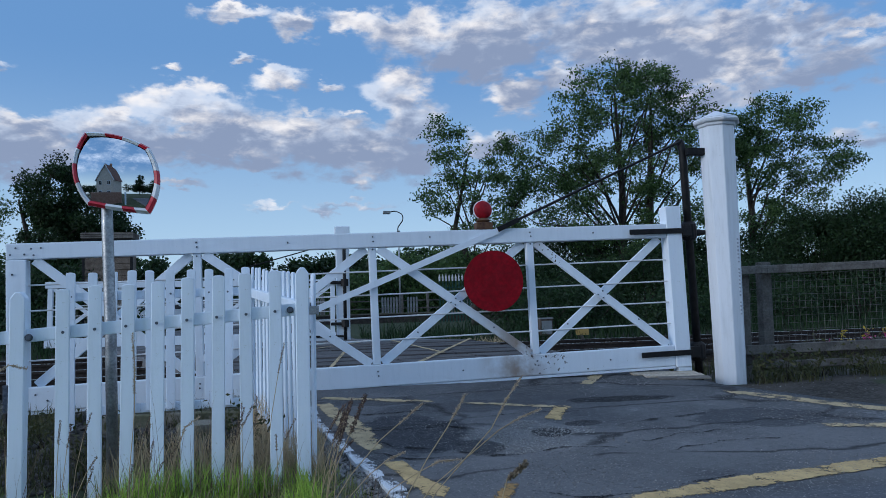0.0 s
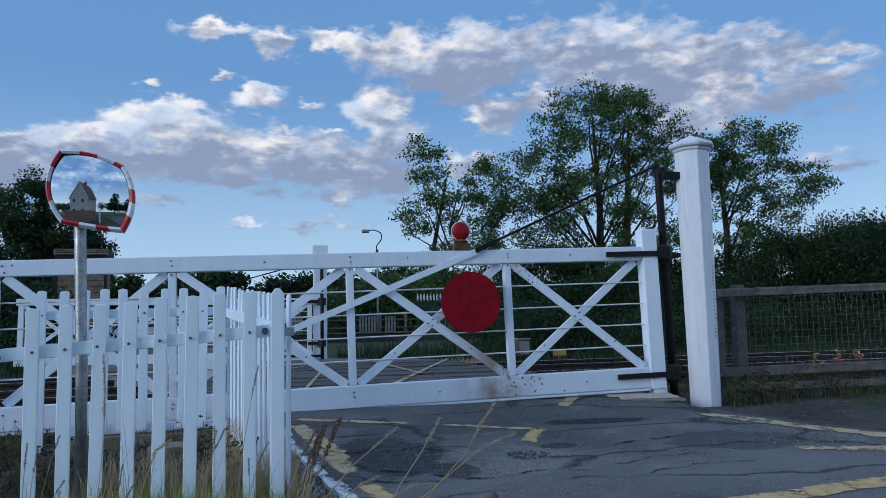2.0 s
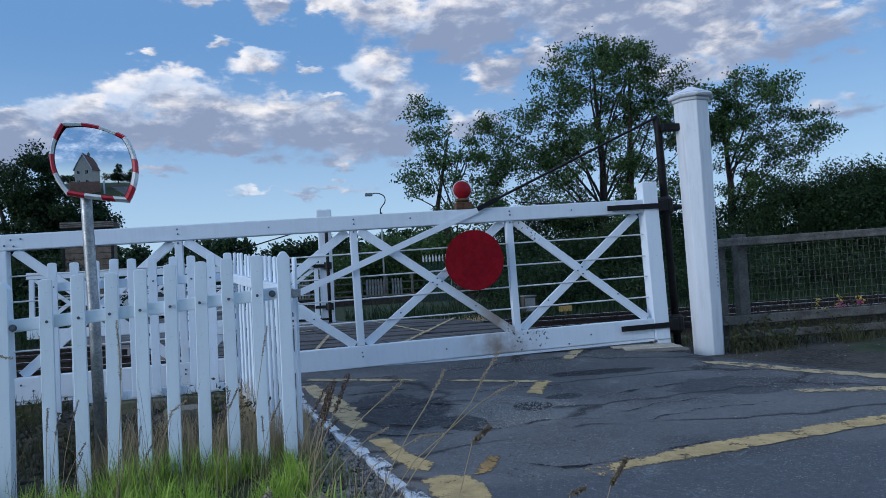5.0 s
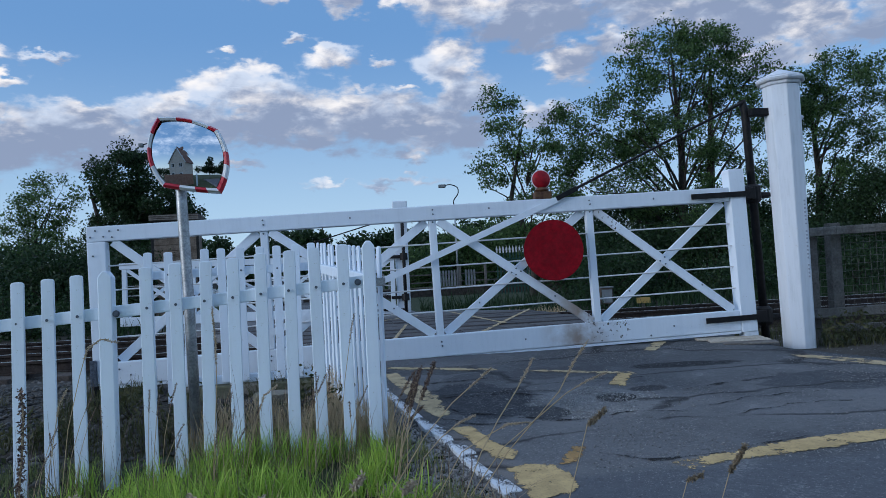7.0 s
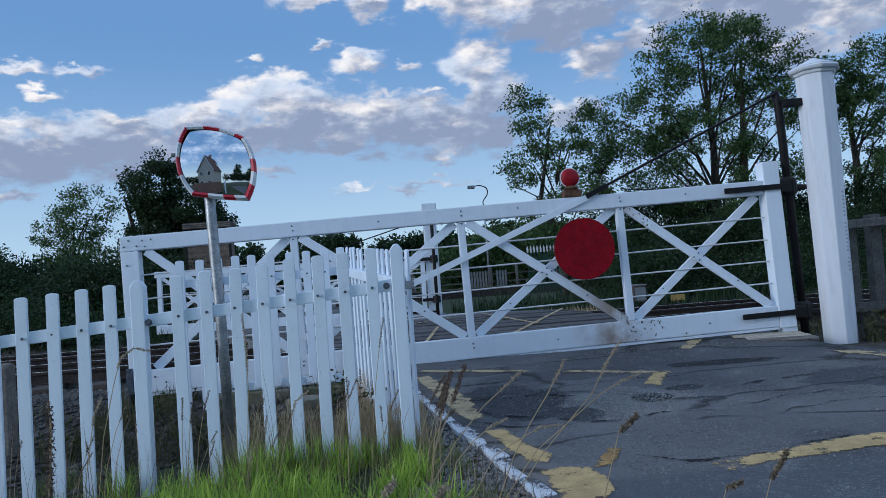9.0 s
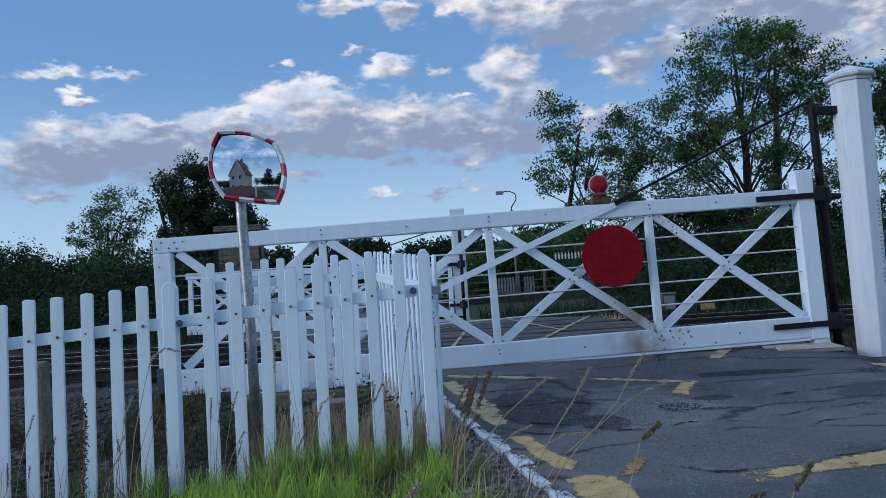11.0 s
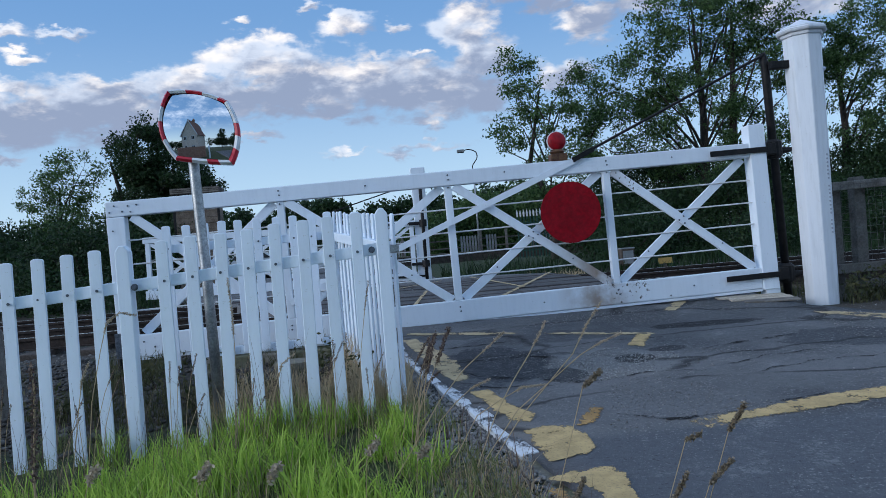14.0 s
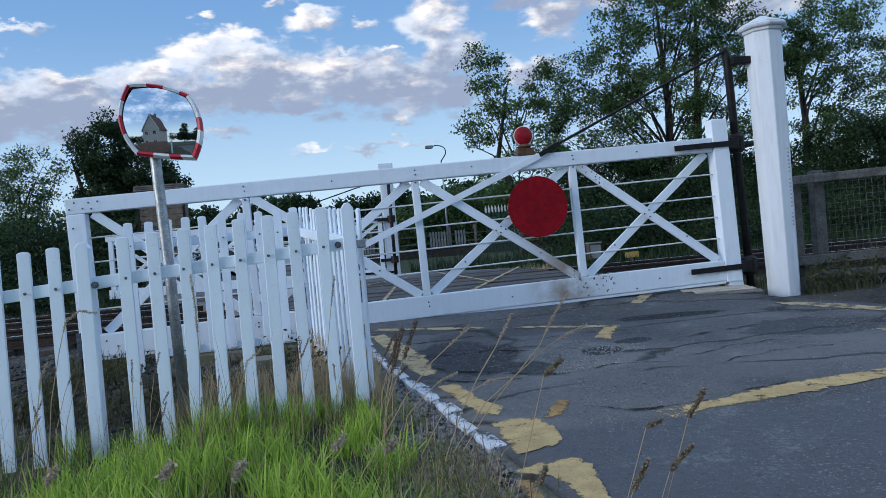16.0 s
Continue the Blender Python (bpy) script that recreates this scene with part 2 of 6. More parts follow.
CONC = material("mossy_concrete", two((0.22, 0.20, 0.17), (0.13, 0.13, 0.08), 3, fine=40), 0.9, 0, 0.7, 30)
REDPL = material("red_lens_plastic", two((0.33, 0.006, 0.014), (0.20, 0.004, 0.010), 20), 0.38, 0, 0.0, spec=0.25)
BROWNM = material("rusty_brown_lamp_base", two((0.06, 0.025, 0.015), (0.13, 0.07, 0.035), 20), 0.6, 0.2, 0.3)
MIRROR = material("mirror_acrylic", two((0.80, 0.82, 0.84), (0.76, 0.78, 0.80), 3), 0.008, 1.0, 0.0)
REFW = material("reflective_white_band", two((0.72, 0.74, 0.76), (0.6, 0.62, 0.64), 10), 0.35, 0, 0.05)
REFR = material("reflective_red_band", two((0.50, 0.02, 0.04), (0.40, 0.015, 0.03), 10), 0.35, 0, 0.05)


SPOTS = ((-1.14, -1.95, 0.44, 0.62, (0.022, 0.024, 0.031), 0.85), (-0.55, -1.15, 0.8, 0.28, (0.050, 0.050, 0.055), 0.6), (0.74, -1.20, 0.52, 0.13, (0.008, 0.008, 0.010), 0.95),
         (-0.38, -2.22, 0.50, 0.48, (0.21, 0.208, 0.205), 0.6), (-0.20, -2.18, 0.17, 0.15, (0.022, 0.022, 0.025), 0.9), (0.10, -1.98, 0.16, 0.09, (0.022, 0.022, 0.025), 0.85),
         (-0.80, -2.45, 0.18, 0.20, (0.028, 0.029, 0.033), 0.85), (1.5, -2.12, 0.62, 0.34, (0.046, 0.049, 0.057), 0.85), (-1.3, -0.75, 0.45, 0.2, (0.035, 0.035, 0.037), 0.6),
         (-0.1, -3.0, 0.7, 0.35, (0.12, 0.12, 0.122), 0.5))

PALING = material("grey_white_paling", two((0.30, 0.31, 0.30), (0.18, 0.19, 0.18), 3, fine=30, vary=0.3), 0.8)


def asphalt_paint(k, vec):
    c = k.mix(k.span(k.noise(vec, 0.55, 6, 0.6), 0.35, 0.65), (0.150, 0.150, 0.154), (0.066, 0.067, 0.072))
    sep = k.add("ShaderNodeSeparateXYZ")
    k.link(vec, sep.inputs[0])
    new_lay = k.span(k.math("ADD", sep.outputs[1], k.math("MULTIPLY", k.noise(vec, 0.8, 3), 0.3)), -3.65, -3.5)
    c = k.mix(new_lay, (0.094, 0.098, 0.110), c)
    for px, py, rx, ry, col, s in SPOTS:
        dx = k.math("MULTIPLY", k.math("SUBTRACT", sep.outputs[0], px), 1 / rx)
        dy = k.math("MULTIPLY", k.math("SUBTRACT", sep.outputs[1], py), 1 / ry)
        r = k.math("SQRT", k.math("ADD", k.math("MULTIPLY", dx, dx), k.math("MULTIPLY", dy, dy)))
        r = k.math("ADD", r, k.math("MULTIPLY", k.math("SUBTRACT", k.noise(vec, 3.5, 7, 0.72), 0.5), 1.25))
        c = k.mix(k.span(r, 0.82, 0.98, s, 0.0), c, col)
    stone = k.span(k.noise(vec, 62, 3, 0.8), 0.57, 0.66)
    c = k.mix(k.math("MULTIPLY", stone, k.span(k.noise(vec, 1.1, 5, 0.6), 0.40, 0.62, 0.25, 0.85)), c, (0.33, 0.33, 0.32))
    pit = k.span(k.noise(vec, 48, 3, 0.7), 0.30, 0.42, 0.6, 0.0)
    c = k.mix(pit, c, (0.02, 0.02, 0.022))
    worn = k.math("MULTIPLY", k.span(k.noise(vec, 1.6, 6, 0.65), 0.56, 0.68), k.span(k.noise(vec, 45, 3, 0.7), 0.45, 0.6))
    c = k.mix(k.math("MULTIPLY", worn, 0.6), c, (0.27, 0.27, 0.27))
    v = k.add("ShaderNodeTexVoronoi")
    v.feature = "DISTANCE_TO_EDGE"
    warp = k.add("ShaderNodeMixRGB")
    warp.inputs[0].default_value = 0.25
    along = k.add("ShaderNodeMapping")
    along.inputs["Scale"].default_value = (0.45, 1.3, 1.0)
    k.link(vec, along.inputs["Vector"])
    k.link(along.outputs[0], warp.inputs[1])
    nn = k.add("ShaderNodeTexNoise")
    nn.inputs["Scale"].default_value = 2.2
    nn.inputs["Detail"].default_value = 6
    k.link(vec, nn.inputs["Vector"])
    k.link(nn.outputs[1], warp.inputs[2])
    k.link(warp.outputs[0], v.inputs["Vector"])
    v.inputs["Scale"].default_value = 0.95
    crack = k.math("MULTIPLY", k.span(v.outputs["Distance"], 0.0, 0.028, 1, 0), k.math("MULTIPLY", new_lay, k.span(k.noise(vec, 0.9, 4), 0.38, 0.50)))
    c = k.mix(k.math("MULTIPLY", crack, 0.85), c, (0.012, 0.012, 0.013))
    return c


ASPHALT = material("worn_asphalt", asphalt_paint, 0.82, 0, 1.0, 70, 0.35)


def paint_on_road(col, keep):
    def paint(k, vec):
        wear = k.math("ADD", k.math("MULTIPLY", k.noise(vec, 5.5, 6, 0.7), 0.75), k.math("MULTIPLY", k.noise(vec, 60, 3, 0.7), 0.35))
        f = k.span(wear, keep, keep + 0.09)
        c = k.mix(k.span(k.noise(vec, 9, 4), 0.3, 0.7), col, [v * 0.78 for v in col])
        c = k.mix(k.math("MULTIPLY", k.span(k.noise(vec, 90, 3, 0.7), 0.55, 0.7), 0.3), c, (0.12, 0.11, 0.09))
        return k.mix(f, c, (0.085, 0.086, 0.09))
    return paint


def flaking_paint(name, col, keep):
    """Road paint worn through to the asphalt below, most of all along its edges."""
    m = bpy.data.materials.new(name)
    m.use_nodes = True
    k = Nodes(m.node_tree)
    vec = k.add("ShaderNodeTexCoord").outputs["Object"]
    rim = k.add("ShaderNodeAttribute")
    rim.attribute_name = "wear"
    wear = k.math("ADD", k.math("MULTIPLY", k.noise(vec, 5.5, 6, 0.7), 0.75), k.math("MULTIPLY", k.noise(vec, 60, 3, 0.7), 0.35))
    wear = k.math("ADD", wear, k.math("MULTIPLY", rim.outputs["Fac"], 0.16))
    c = k.mix(k.span(k.noise(vec, 9, 4), 0.3, 0.7), col, [v * 0.74 for v in col])
    c = k.mix(k.math("MULTIPLY", k.span(k.noise(vec, 70, 3, 0.7), 0.52, 0.68), 0.4), c, (0.12, 0.11, 0.09))
    d, see, mx = k.add("ShaderNodeBsdfPrincipled"), k.add("ShaderNodeBsdfTransparent"), k.add("ShaderNodeMixShader")
    k.link(c, d.inputs["Base Color"])
    d.inputs["Roughness"].default_value = 0.85
    d.inputs["Specular IOR Level"].default_value = 0.25
    k.put(mx.inputs[0], k.span(wear, keep, keep + 0.10))
    k.link(d.outputs[0], mx.inputs[1]), k.link(see.outputs[0], mx.inputs[2])
    out = k.add("ShaderNodeOutputMaterial")
    k.link(mx.outputs[0], out.inputs[0])
    return m


YELLOW = flaking_paint("worn_yellow_road_paint", (0.57, 0.41, 0.19), 0.60)
YPALE = flaking_paint("faded_yellow_road_paint", (0.52, 0.41, 0.24), 0.56)
YRUST = flaking_paint("orange_yellow_paint_remnant", (0.42, 0.26, 0.10), 0.585)
TAR = flaking_paint("dark_open_crack", (0.010, 0.010, 0.012), 0.66)
ROADW = material("worn_white_road_paint", paint_on_road((0.55, 0.55, 0.55), 0.55), 0.8, 0, 0.4, 100, 0.3)
KERBW = material("white_painted_kerb", paint_on_road((0.70, 0.72, 0.75), 0.53), 0.8, 0, 0.6, 50, 0.3)
DECK = material("dark_crossing_panel", two((0.055, 0.052, 0.055), (0.085, 0.08, 0.08), 2.5, fine=60, vary=0.25), 0.85, 0, 0.4, 70)
STEEL = material("rail_steel_rust", two((0.030, 0.024, 0.022), (0.055, 0.042, 0.036), 6, fine=40), 0.7, 0.5, 0.3)
SHINE = material("polished_rail_head", two((0.75, 0.75, 0.76), (0.6, 0.6, 0.6), 6), 0.3, 1.0, 0.0)
SLEEP = material("dark_sleeper_timber", two((0.045, 0.035, 0.03), (0.08, 0.065, 0.055), 5, fine=40, vary=0.3), 0.9, 0, 0.5)


def ground_paint(k, vec):
    c = k.mix(k.span(k.noise(vec, 1.1, 6, 0.65), 0.40, 0.62), (0.026, 0.023, 0.019), (0.060, 0.053, 0.044))
    stones = k.span(k.noise(vec, 30, 3, 0.7), 0.42, 0.66)
    c = k.mix(stones, c, (0.085, 0.078, 0.07))
    sep = k.add("ShaderNodeSeparateXYZ")
    k.link(vec, sep.inputs[0])
    far = k.span(k.math("ADD", k.math("ABSOLUTE", k.math("ADD", sep.outputs[1], -4.5)), k.math("MULTIPLY", k.noise(vec, 0.9, 5), 1.5)), 7.0, 8.2)
    moss = k.math("MAXIMUM", far, k.span(k.noise(vec, 0.7, 5), 0.56, 0.66))
    green = k.mix(k.span(k.noise(vec, 3, 4), 0.3, 0.7), (0.020, 0.036, 0.011), (0.042, 0.058, 0.020))
    return k.mix(k.math("MULTIPLY", moss, 0.8), c, green)


GROUND = material("stony_earth_and_weeds", ground_paint, 0.95, 0, 1.0, 28, 0.2)


def leaf_material(name, dark, light, through=0.3):
    m = bpy.data.materials.new(name)
    m.use_nodes = True
    k = Nodes(m.node_tree)
    vec = k.add("ShaderNodeTexCoord").outputs["Object"]
    rnd = k.add("ShaderNodeNewGeometry").outputs["Random Per Island"]
    c = k.mix(k.math("ADD", k.math("MULTIPLY", rnd, 0.7), k.math("MULTIPLY", k.noise(vec, 0.6, 3), 0.3)), dark, light)
    d, tr, mx = k.add("ShaderNodeBsdfPrincipled"), k.add("ShaderNodeBsdfTranslucent"), k.add("ShaderNodeMixShader")
    k.link(c, d.inputs["Base Color"]), k.link(c, tr.inputs[0])
    d.inputs["Roughness"].default_value = 0.55
    d.inputs["Specular IOR Level"].default_value = 0.3
    mx.inputs[0].default_value = through
    k.link(d.outputs[0], mx.inputs[1]), k.link(tr.outputs[0], mx.inputs[2])
    out = k.add("ShaderNodeOutputMaterial")
    k.link(mx.outputs[0], out.inputs[0])
    return m


LEAF = leaf_material("ash_tree_leaf", (0.010, 0.028, 0.010), (0.130, 0.215, 0.068), 0.4)
LEAFD = leaf_material("dark_hedge_leaf", (0.005, 0.014, 0.006), (0.042, 0.082, 0.027), 0.35)
WEED = leaf_material("weed_leaf", (0.025, 0.04, 0.012), (0.115, 0.11, 0.05), 0.35)
GRASS = leaf_material("fresh_grass", (0.13, 0.25, 0.03), (0.62, 0.78, 0.14), 0.52)
OLIVE = leaf_material("olive_grass", (0.07, 0.10, 0.03), (0.34, 0.36, 0.14), 0.45)
STRAW = leaf_material("dry_grass_stem", (0.34, 0.25, 0.14), (0.60, 0.48, 0.30), 0.3)
SEED = leaf_material("grass_seed_head", (0.26, 0.20, 0.14), (0.62, 0.53, 0.40), 0.25)
HEAD = leaf_material("plump_brown_seed_head", (0.10, 0.08, 0.055), (0.36, 0.29, 0.20), 0.2)
PURPLE = leaf_material("purple_brown_dry_grass", (0.05, 0.032, 0.03), (0.22, 0.155, 0.125), 0.2)
BARK = material("dark_bark", two((0.025, 0.020, 0.016), (0.055, 0.045, 0.036), 4, fine=20), 0.95, 0, 0.8, 18)
BRICK = material("far_house_wall", two((0.25, 0.14, 0.10), (0.32, 0.2, 0.15), 3), 0.9)
ROOF = material("far_house_roof", two((0.12, 0.07, 0.055), (0.18, 0.1, 0.08), 3), 0.9)
RENDERW = material("cream_house_wall", two((0.55, 0.5, 0.42), (0.62, 0.57, 0.5), 2, fine=20), 0.9)
GREYBOX = material("grey_cabinet_paint", two((0.16, 0.18, 0.19), (0.22, 0.23, 0.24), 4), 0.6)
YSIGN = material("yellow_plate", two((0.40, 0.27, 0.08), (0.36, 0.24, 0.07), 3), 0.6)
CARW = material("white_car_paint", two((0.75, 0.77, 0.8), (0.7, 0.72, 0.75), 2), 0.25, 0, 0)
GLASSD = material("dark_glass", two((0.02, 0.025, 0.03), (0.03, 0.03, 0.035), 2), 0.08, 0, 0)
RUBBER = material("tyre_rubber", two((0.015, 0.015, 0.015), (0.03, 0.03, 0.03), 10), 0.9)
GREENP = material("dark_green_palisade_paint", two((0.02, 0.06, 0.05), (0.03, 0.08, 0.06), 5), 0.5)
PINK = leaf_material("pink_flower", (0.45, 0.05, 0.18), (0.6, 0.12, 0.3))
YFLO = leaf_material("yellow_flower", (0.5, 0.35, 0.03), (0.65, 0.5, 0.08))

# ---- mesh helpers ----


def mesh(name, bm, mat, smooth=False):
    me = bpy.data.meshes.new(name)
    bm.normal_update()
    bm.to_mesh(me)
    bm.free()
    if smooth:
        for p in me.polygons:
            p.use_smooth = True
    me.materials.append(mat)
    return me


def thing(name, loc, label, category, group="", m=None):
    ob = new(name)
    ob.empty_display_size = 0.1
    ob.matrix_basis = m if m is not None else Matrix.Translation(loc)
    return tagged(ob, label, category, group)


def part(name, bm, mat, parent, label="", smooth=False, at=None):
    ob = new(name, mesh(name, bm, mat, smooth) if isinstance(bm, bmesh.types.BMesh) else bm)
    ob.parent = parent
    if at is not None:
        ob.matrix_basis = at
    return tagged(ob, label)


def single(name, bm, mat, label, category, group="", kind="", smooth=False):
    return tagged(new(name, mesh(name, bm, mat, smooth)), label, category, group, kind)


def box(x0, x1, y0, y1, z0, z1, bevel=0.006, bm=None):
    b = bmesh.new()
    bmesh.ops.create_cube(b, size=1)
    bmesh.ops.transform(b, verts=b.verts, matrix=Matrix.Translation(((x0 + x1) / 2, (y0 + y1) / 2, (z0 + z1) / 2)) @ Matrix.Diagonal((abs(x1 - x0), abs(y1 - y0), abs(z1 - z0), 1)))
    if bevel:
        bmesh.ops.bevel(b, geom=b.edges[:], offset=bevel, segments=2, affect="EDGES", profile=0.6)
    return join(bm, b)


def join(bm, b):
    if bm is None:
        return b
    me = bpy.data.meshes.new("tmp")
    b.to_mesh(me)
    b.free()
    bm.from_mesh(me)
    bpy.data.meshes.remove(me)
    return bm


def bar(p, q, w, d, bevel=0.005, bm=None):
    """A flat bar in an x-z plane from p to q, w wide and d deep in y."""
    p, q = Vector(p), Vector(q)
    v = q - p
    b = box(-v.length / 2, v.length / 2, -d / 2, d / 2, -w / 2, w / 2, bevel)
    ang = math.atan2(v.z, v.x)
    bmesh.ops.transform(b, verts=b.verts, matrix=Matrix.Translation((p + q) / 2) @ Matrix.Rotation(-ang, 4, "Y"))
    return join(bm, b)


def tube(points, radii, n=10, bm=None, caps=True):
    """A round tube along points; radii one number or one per point."""
    b = bmesh.new()
    pts = [Vector(p) for p in points]
    if not hasattr(radii, "__len__"):
        radii = [radii] * len(pts)
    rings = []
    for i, p in enumerate(pts):
        d = (pts[min(i + 1, len(pts) - 1)] - pts[max(i - 1, 0)]).normalized()
        a = d.orthogonal().normalized() if i == 0 else (last - d * last.dot(d)).normalized()
        last = a
        c = d.cross(a)
        rings.append([b.verts.new(p + (a * math.cos(2 * math.pi * j / n) + c * math.sin(2 * math.pi * j / n)) * radii[i]) for j in range(n)])
    for r, s in zip(rings, rings[1:]):
        for j in range(n):
            b.faces.new((r[j], r[(j + 1) % n], s[(j + 1) % n], s[j]))
    if caps:
        b.faces.new(rings[0][::-1]), b.faces.new(rings[-1])
    return join(bm, b)


def disc(r, d, n=48, bevel=0.004, bm=None, at=None):
    """A thick disc with its axis along y."""
    b = bmesh.new()
    bmesh.ops.create_cone(b, cap_ends=True, segments=n, radius1=r, radius2=r, depth=d)
    if bevel:
        bmesh.ops.bevel(b, geom=[e for e in b.edges if len(e.link_faces) == 2 and any(len(f.verts) > 4 for f in e.link_faces)], offset=bevel, segments=2, affect="EDGES")
    bmesh.ops.transform(b, verts=b.verts, matrix=(at or Matrix()) @ Matrix.Rotation(radians(90), 4, "X"))
    return join(bm, b)


def prism(outline, y0, y1, bevel=0.004):
    """An x-z outline pushed out from y0 to y1."""
    b = bmesh.new()
    f = b.faces.new([b.verts.new((x, y0, z)) for x, z in outline])
    ext = bmesh.ops.extrude_face_region(b, geom=[f])
    bmesh.ops.translate(b, verts=[v for v in ext["geom"] if isinstance(v, bmesh.types.BMVert)], vec=(0, y1 - y0, 0))
    bmesh.ops.recalc_face_normals(b, faces=b.faces[:])
    if bevel:
        bmesh.ops.bevel(b, geom=b.edges[:], offset=bevel, segments=1, affect="EDGES")
    return b


def from_arrays(name, verts, faces, mat):
    me = bpy.data.meshes.new(name)
    me.from_pydata(verts, [], faces)
    me.update()
    me.materials.append(mat)
    return me


# ---- ground and road ----


def road_z(y):
    return 0.09 + 0.075 * y if y < 0 else 0.09 + 0.009 * min(y, 12)


def kerb_x(y):
    if y > -1.4:
        return -1.80 - 0.05 * (y + 1.4)
    return -1.80 - 0.195 * (y + 1.42)


def step(a, b, v):
    t = min(1, max(0, (v - a) / (b - a)))
    return t * t * (3 - 2 * t)


def ground_z(x, y):
    """Verge in front, a shallow bed for the tracks, flat country behind."""
    verge = road_z(min(y, 0)) - 0.06
    if x < kerb_x(y) - 0.02:
        verge += 0.035 - 0.055 * min(kerb_x(y) - x, 5)
    elif x > 2.4:
        verge += 0.04 * min(x - 2.4, 3) * step(-1.2, 0.2, y)
    bed = -0.10 + 0.03 * step(9, 12, y)
    z = verge + (bed - verge) * step(-1.6, 0.9, y)
    if y > 9:
        z += 0.22 * step(9, 13, y)
    return z + 0.015 * noise.noise((x * 2.1, y * 2.1, 0)) * (abs(y) < 20)


def line(stops):
    out = []
    for a, b, s in stops:
        out += list(np.arange(a, b, s))
    return out + [stops[-1][1]]


def build_ground():
    xs = line([(-3000, -300, 900), (-300, -40, 65), (-40, -12, 4), (-12, 8, 0.25), (8, 40, 4), (40, 300, 65), (300, 3000, 900)])
    ys = line([(-3000, -300, 900), (-300, -40, 65), (-40, -12, 4), (-12, 14, 0.25), (14, 60, 4), (60, 300, 60), (300, 3000, 900)])
    v = [(x, y, ground_z(x, y)) for y in ys for x in xs]
    n = len(xs)
    f = [(j * n + i, j * n + i + 1, j * n + n + i + 1, j * n + n + i) for j in range(len(ys) - 1) for i in range(n - 1)]
    g = new("ground", from_arrays("ground", v, f, GROUND))
    for p in g.data.polygons:
        p.use_smooth = True
    tagged(g, "stony earth with weeds and far green fields", "ground", kind="structure")


def right_edge(y):
    if y < 0.2:
        return 1.95 + 0.62 * max(0.0, -0.75 - y) if y > -9 else 8.0
    return 2.1 - 0.065 * (y - 0.2) if y < 8.4 else max(-0.6, 1.6 - 1.1 * (y - 8.4))


def left_edge(y):
    if y < 0.4:
        return kerb_x(y) + 0.02
    return max(-7.2, -2.2 - 0.42 * (y - 0.4))


def build_road():
    ys = line([(-30, -10, 2), (-10, 1.2, 0.2), (1.2, 12, 0.4), (12, 60, 4)])
    v, f, n = [], [], 25
    for y in ys:
        a, b = left_edge(max(y, -9)), right_edge(y)
        for i in range(n):
            x = a + (b - a) * min(max(i - 1, 0), n - 3) / (n - 3)
            hump = 0.012 * noise.noise((x * 0.9, y * 0.9, 3)) + 0.004 * noise.noise((x * 4, y * 4, 7))
            v.append((x, y, road_z(y) + hump - (0.16 if i in (0, n - 1) else 0)))
    for j in range(len(ys) - 1):
        for i in range(n - 1):
            f.append((j * n + i, j * n + i + 1, j * n + n + i + 1, j * n + n + i))
    r = new("road", from_arrays("road", v, f, ASPHALT))
    for p in r.data.polygons:
        p.use_smooth = True
    tagged(r, "worn dark grey asphalt road with cracks and patches", "road", kind="structure")
    return r


def on_road(name, outline, mat, label, group="", category="road marking", fade=None):
    """A thin painted shape that lies on the road, cut fine so that it follows the humps."""
    b = bmesh.new()
    b.faces.new([b.verts.new((x, y, 0)) for x, y in outline])
    bmesh.ops.triangulate(b, faces=b.faces[:])
    for _ in range(4):
        bmesh.ops.subdivide_edges(b, edges=[e for e in b.edges if e.calc_length() > 0.07], cuts=1, use_grid_fill=False)
        bmesh.ops.triangulate(b, faces=b.faces[:])
    for q in b.verts:
        x, y = q.co.x, q.co.y
        edge = q.is_boundary
        if edge:
            x += 0.016 * noise.noise((x * 9, y * 9, 1)) + 0.010 * noise.noise((x * 30, y * 30, 5))
            y += 0.018 * noise.noise((x * 9, y * 9, 4)) + 0.012 * noise.noise((x * 30, y * 30, 9))
        hump = 0.012 * noise.noise((x * 0.9, y * 0.9, 3)) + 0.004 * noise.noise((x * 4, y * 4, 7))
        q.co = (x, y, road_z(y) + hump + 0.005)
    worn = [max(float(q.is_boundary), fade(q.co.x, q.co.y) if fade else 0.0) for q in b.verts]
    bmesh.ops.recalc_face_normals(b, faces=b.faces[:])
    ob = single(name, b, mat, label, category, group, "structure")
    ob.data.attributes.new("wear", "FLOAT", "POINT").data.foreach_set("value", worn)
    if ob.data.polygons[0].normal.z < 0:
        ob.data.flip_normals()
    return ob


build_ground()
road = build_road()
EDGE = "yellow road markings"
on_road("road_marking", [(-1.82, -0.73), (-1.69, -0.71), (-1.49, -1.46), (-1.43, -1.75), (-1.40, -2.32), (-1.50, -2.40), (-1.59, -2.2), (-1.67, -1.7)], YPALE, "faded yellow painted edge line on the road", EDGE)
on_road("road_marking", [(-1.46, -2.66), (-1.34, -2.66), (-1.27, -2.92), (-1.17, -3.24), (-1.21, -3.39), (-1.32, -3.38), (-1.38, -3.10)], YELLOW, "chipped yellow painted edge line on the road", EDGE)
on_road("road_marking", [(-1.29, -3.49), (-1.16, -3.46), (-1.02, -3.52), (-0.98, -3.70), (-0.99, -3.84), (-1.07, -3.93), (-1.26, -3.97), (-1.28, -3.70)], YELLOW, "broad chipped yellow painted corner on the road", EDGE)
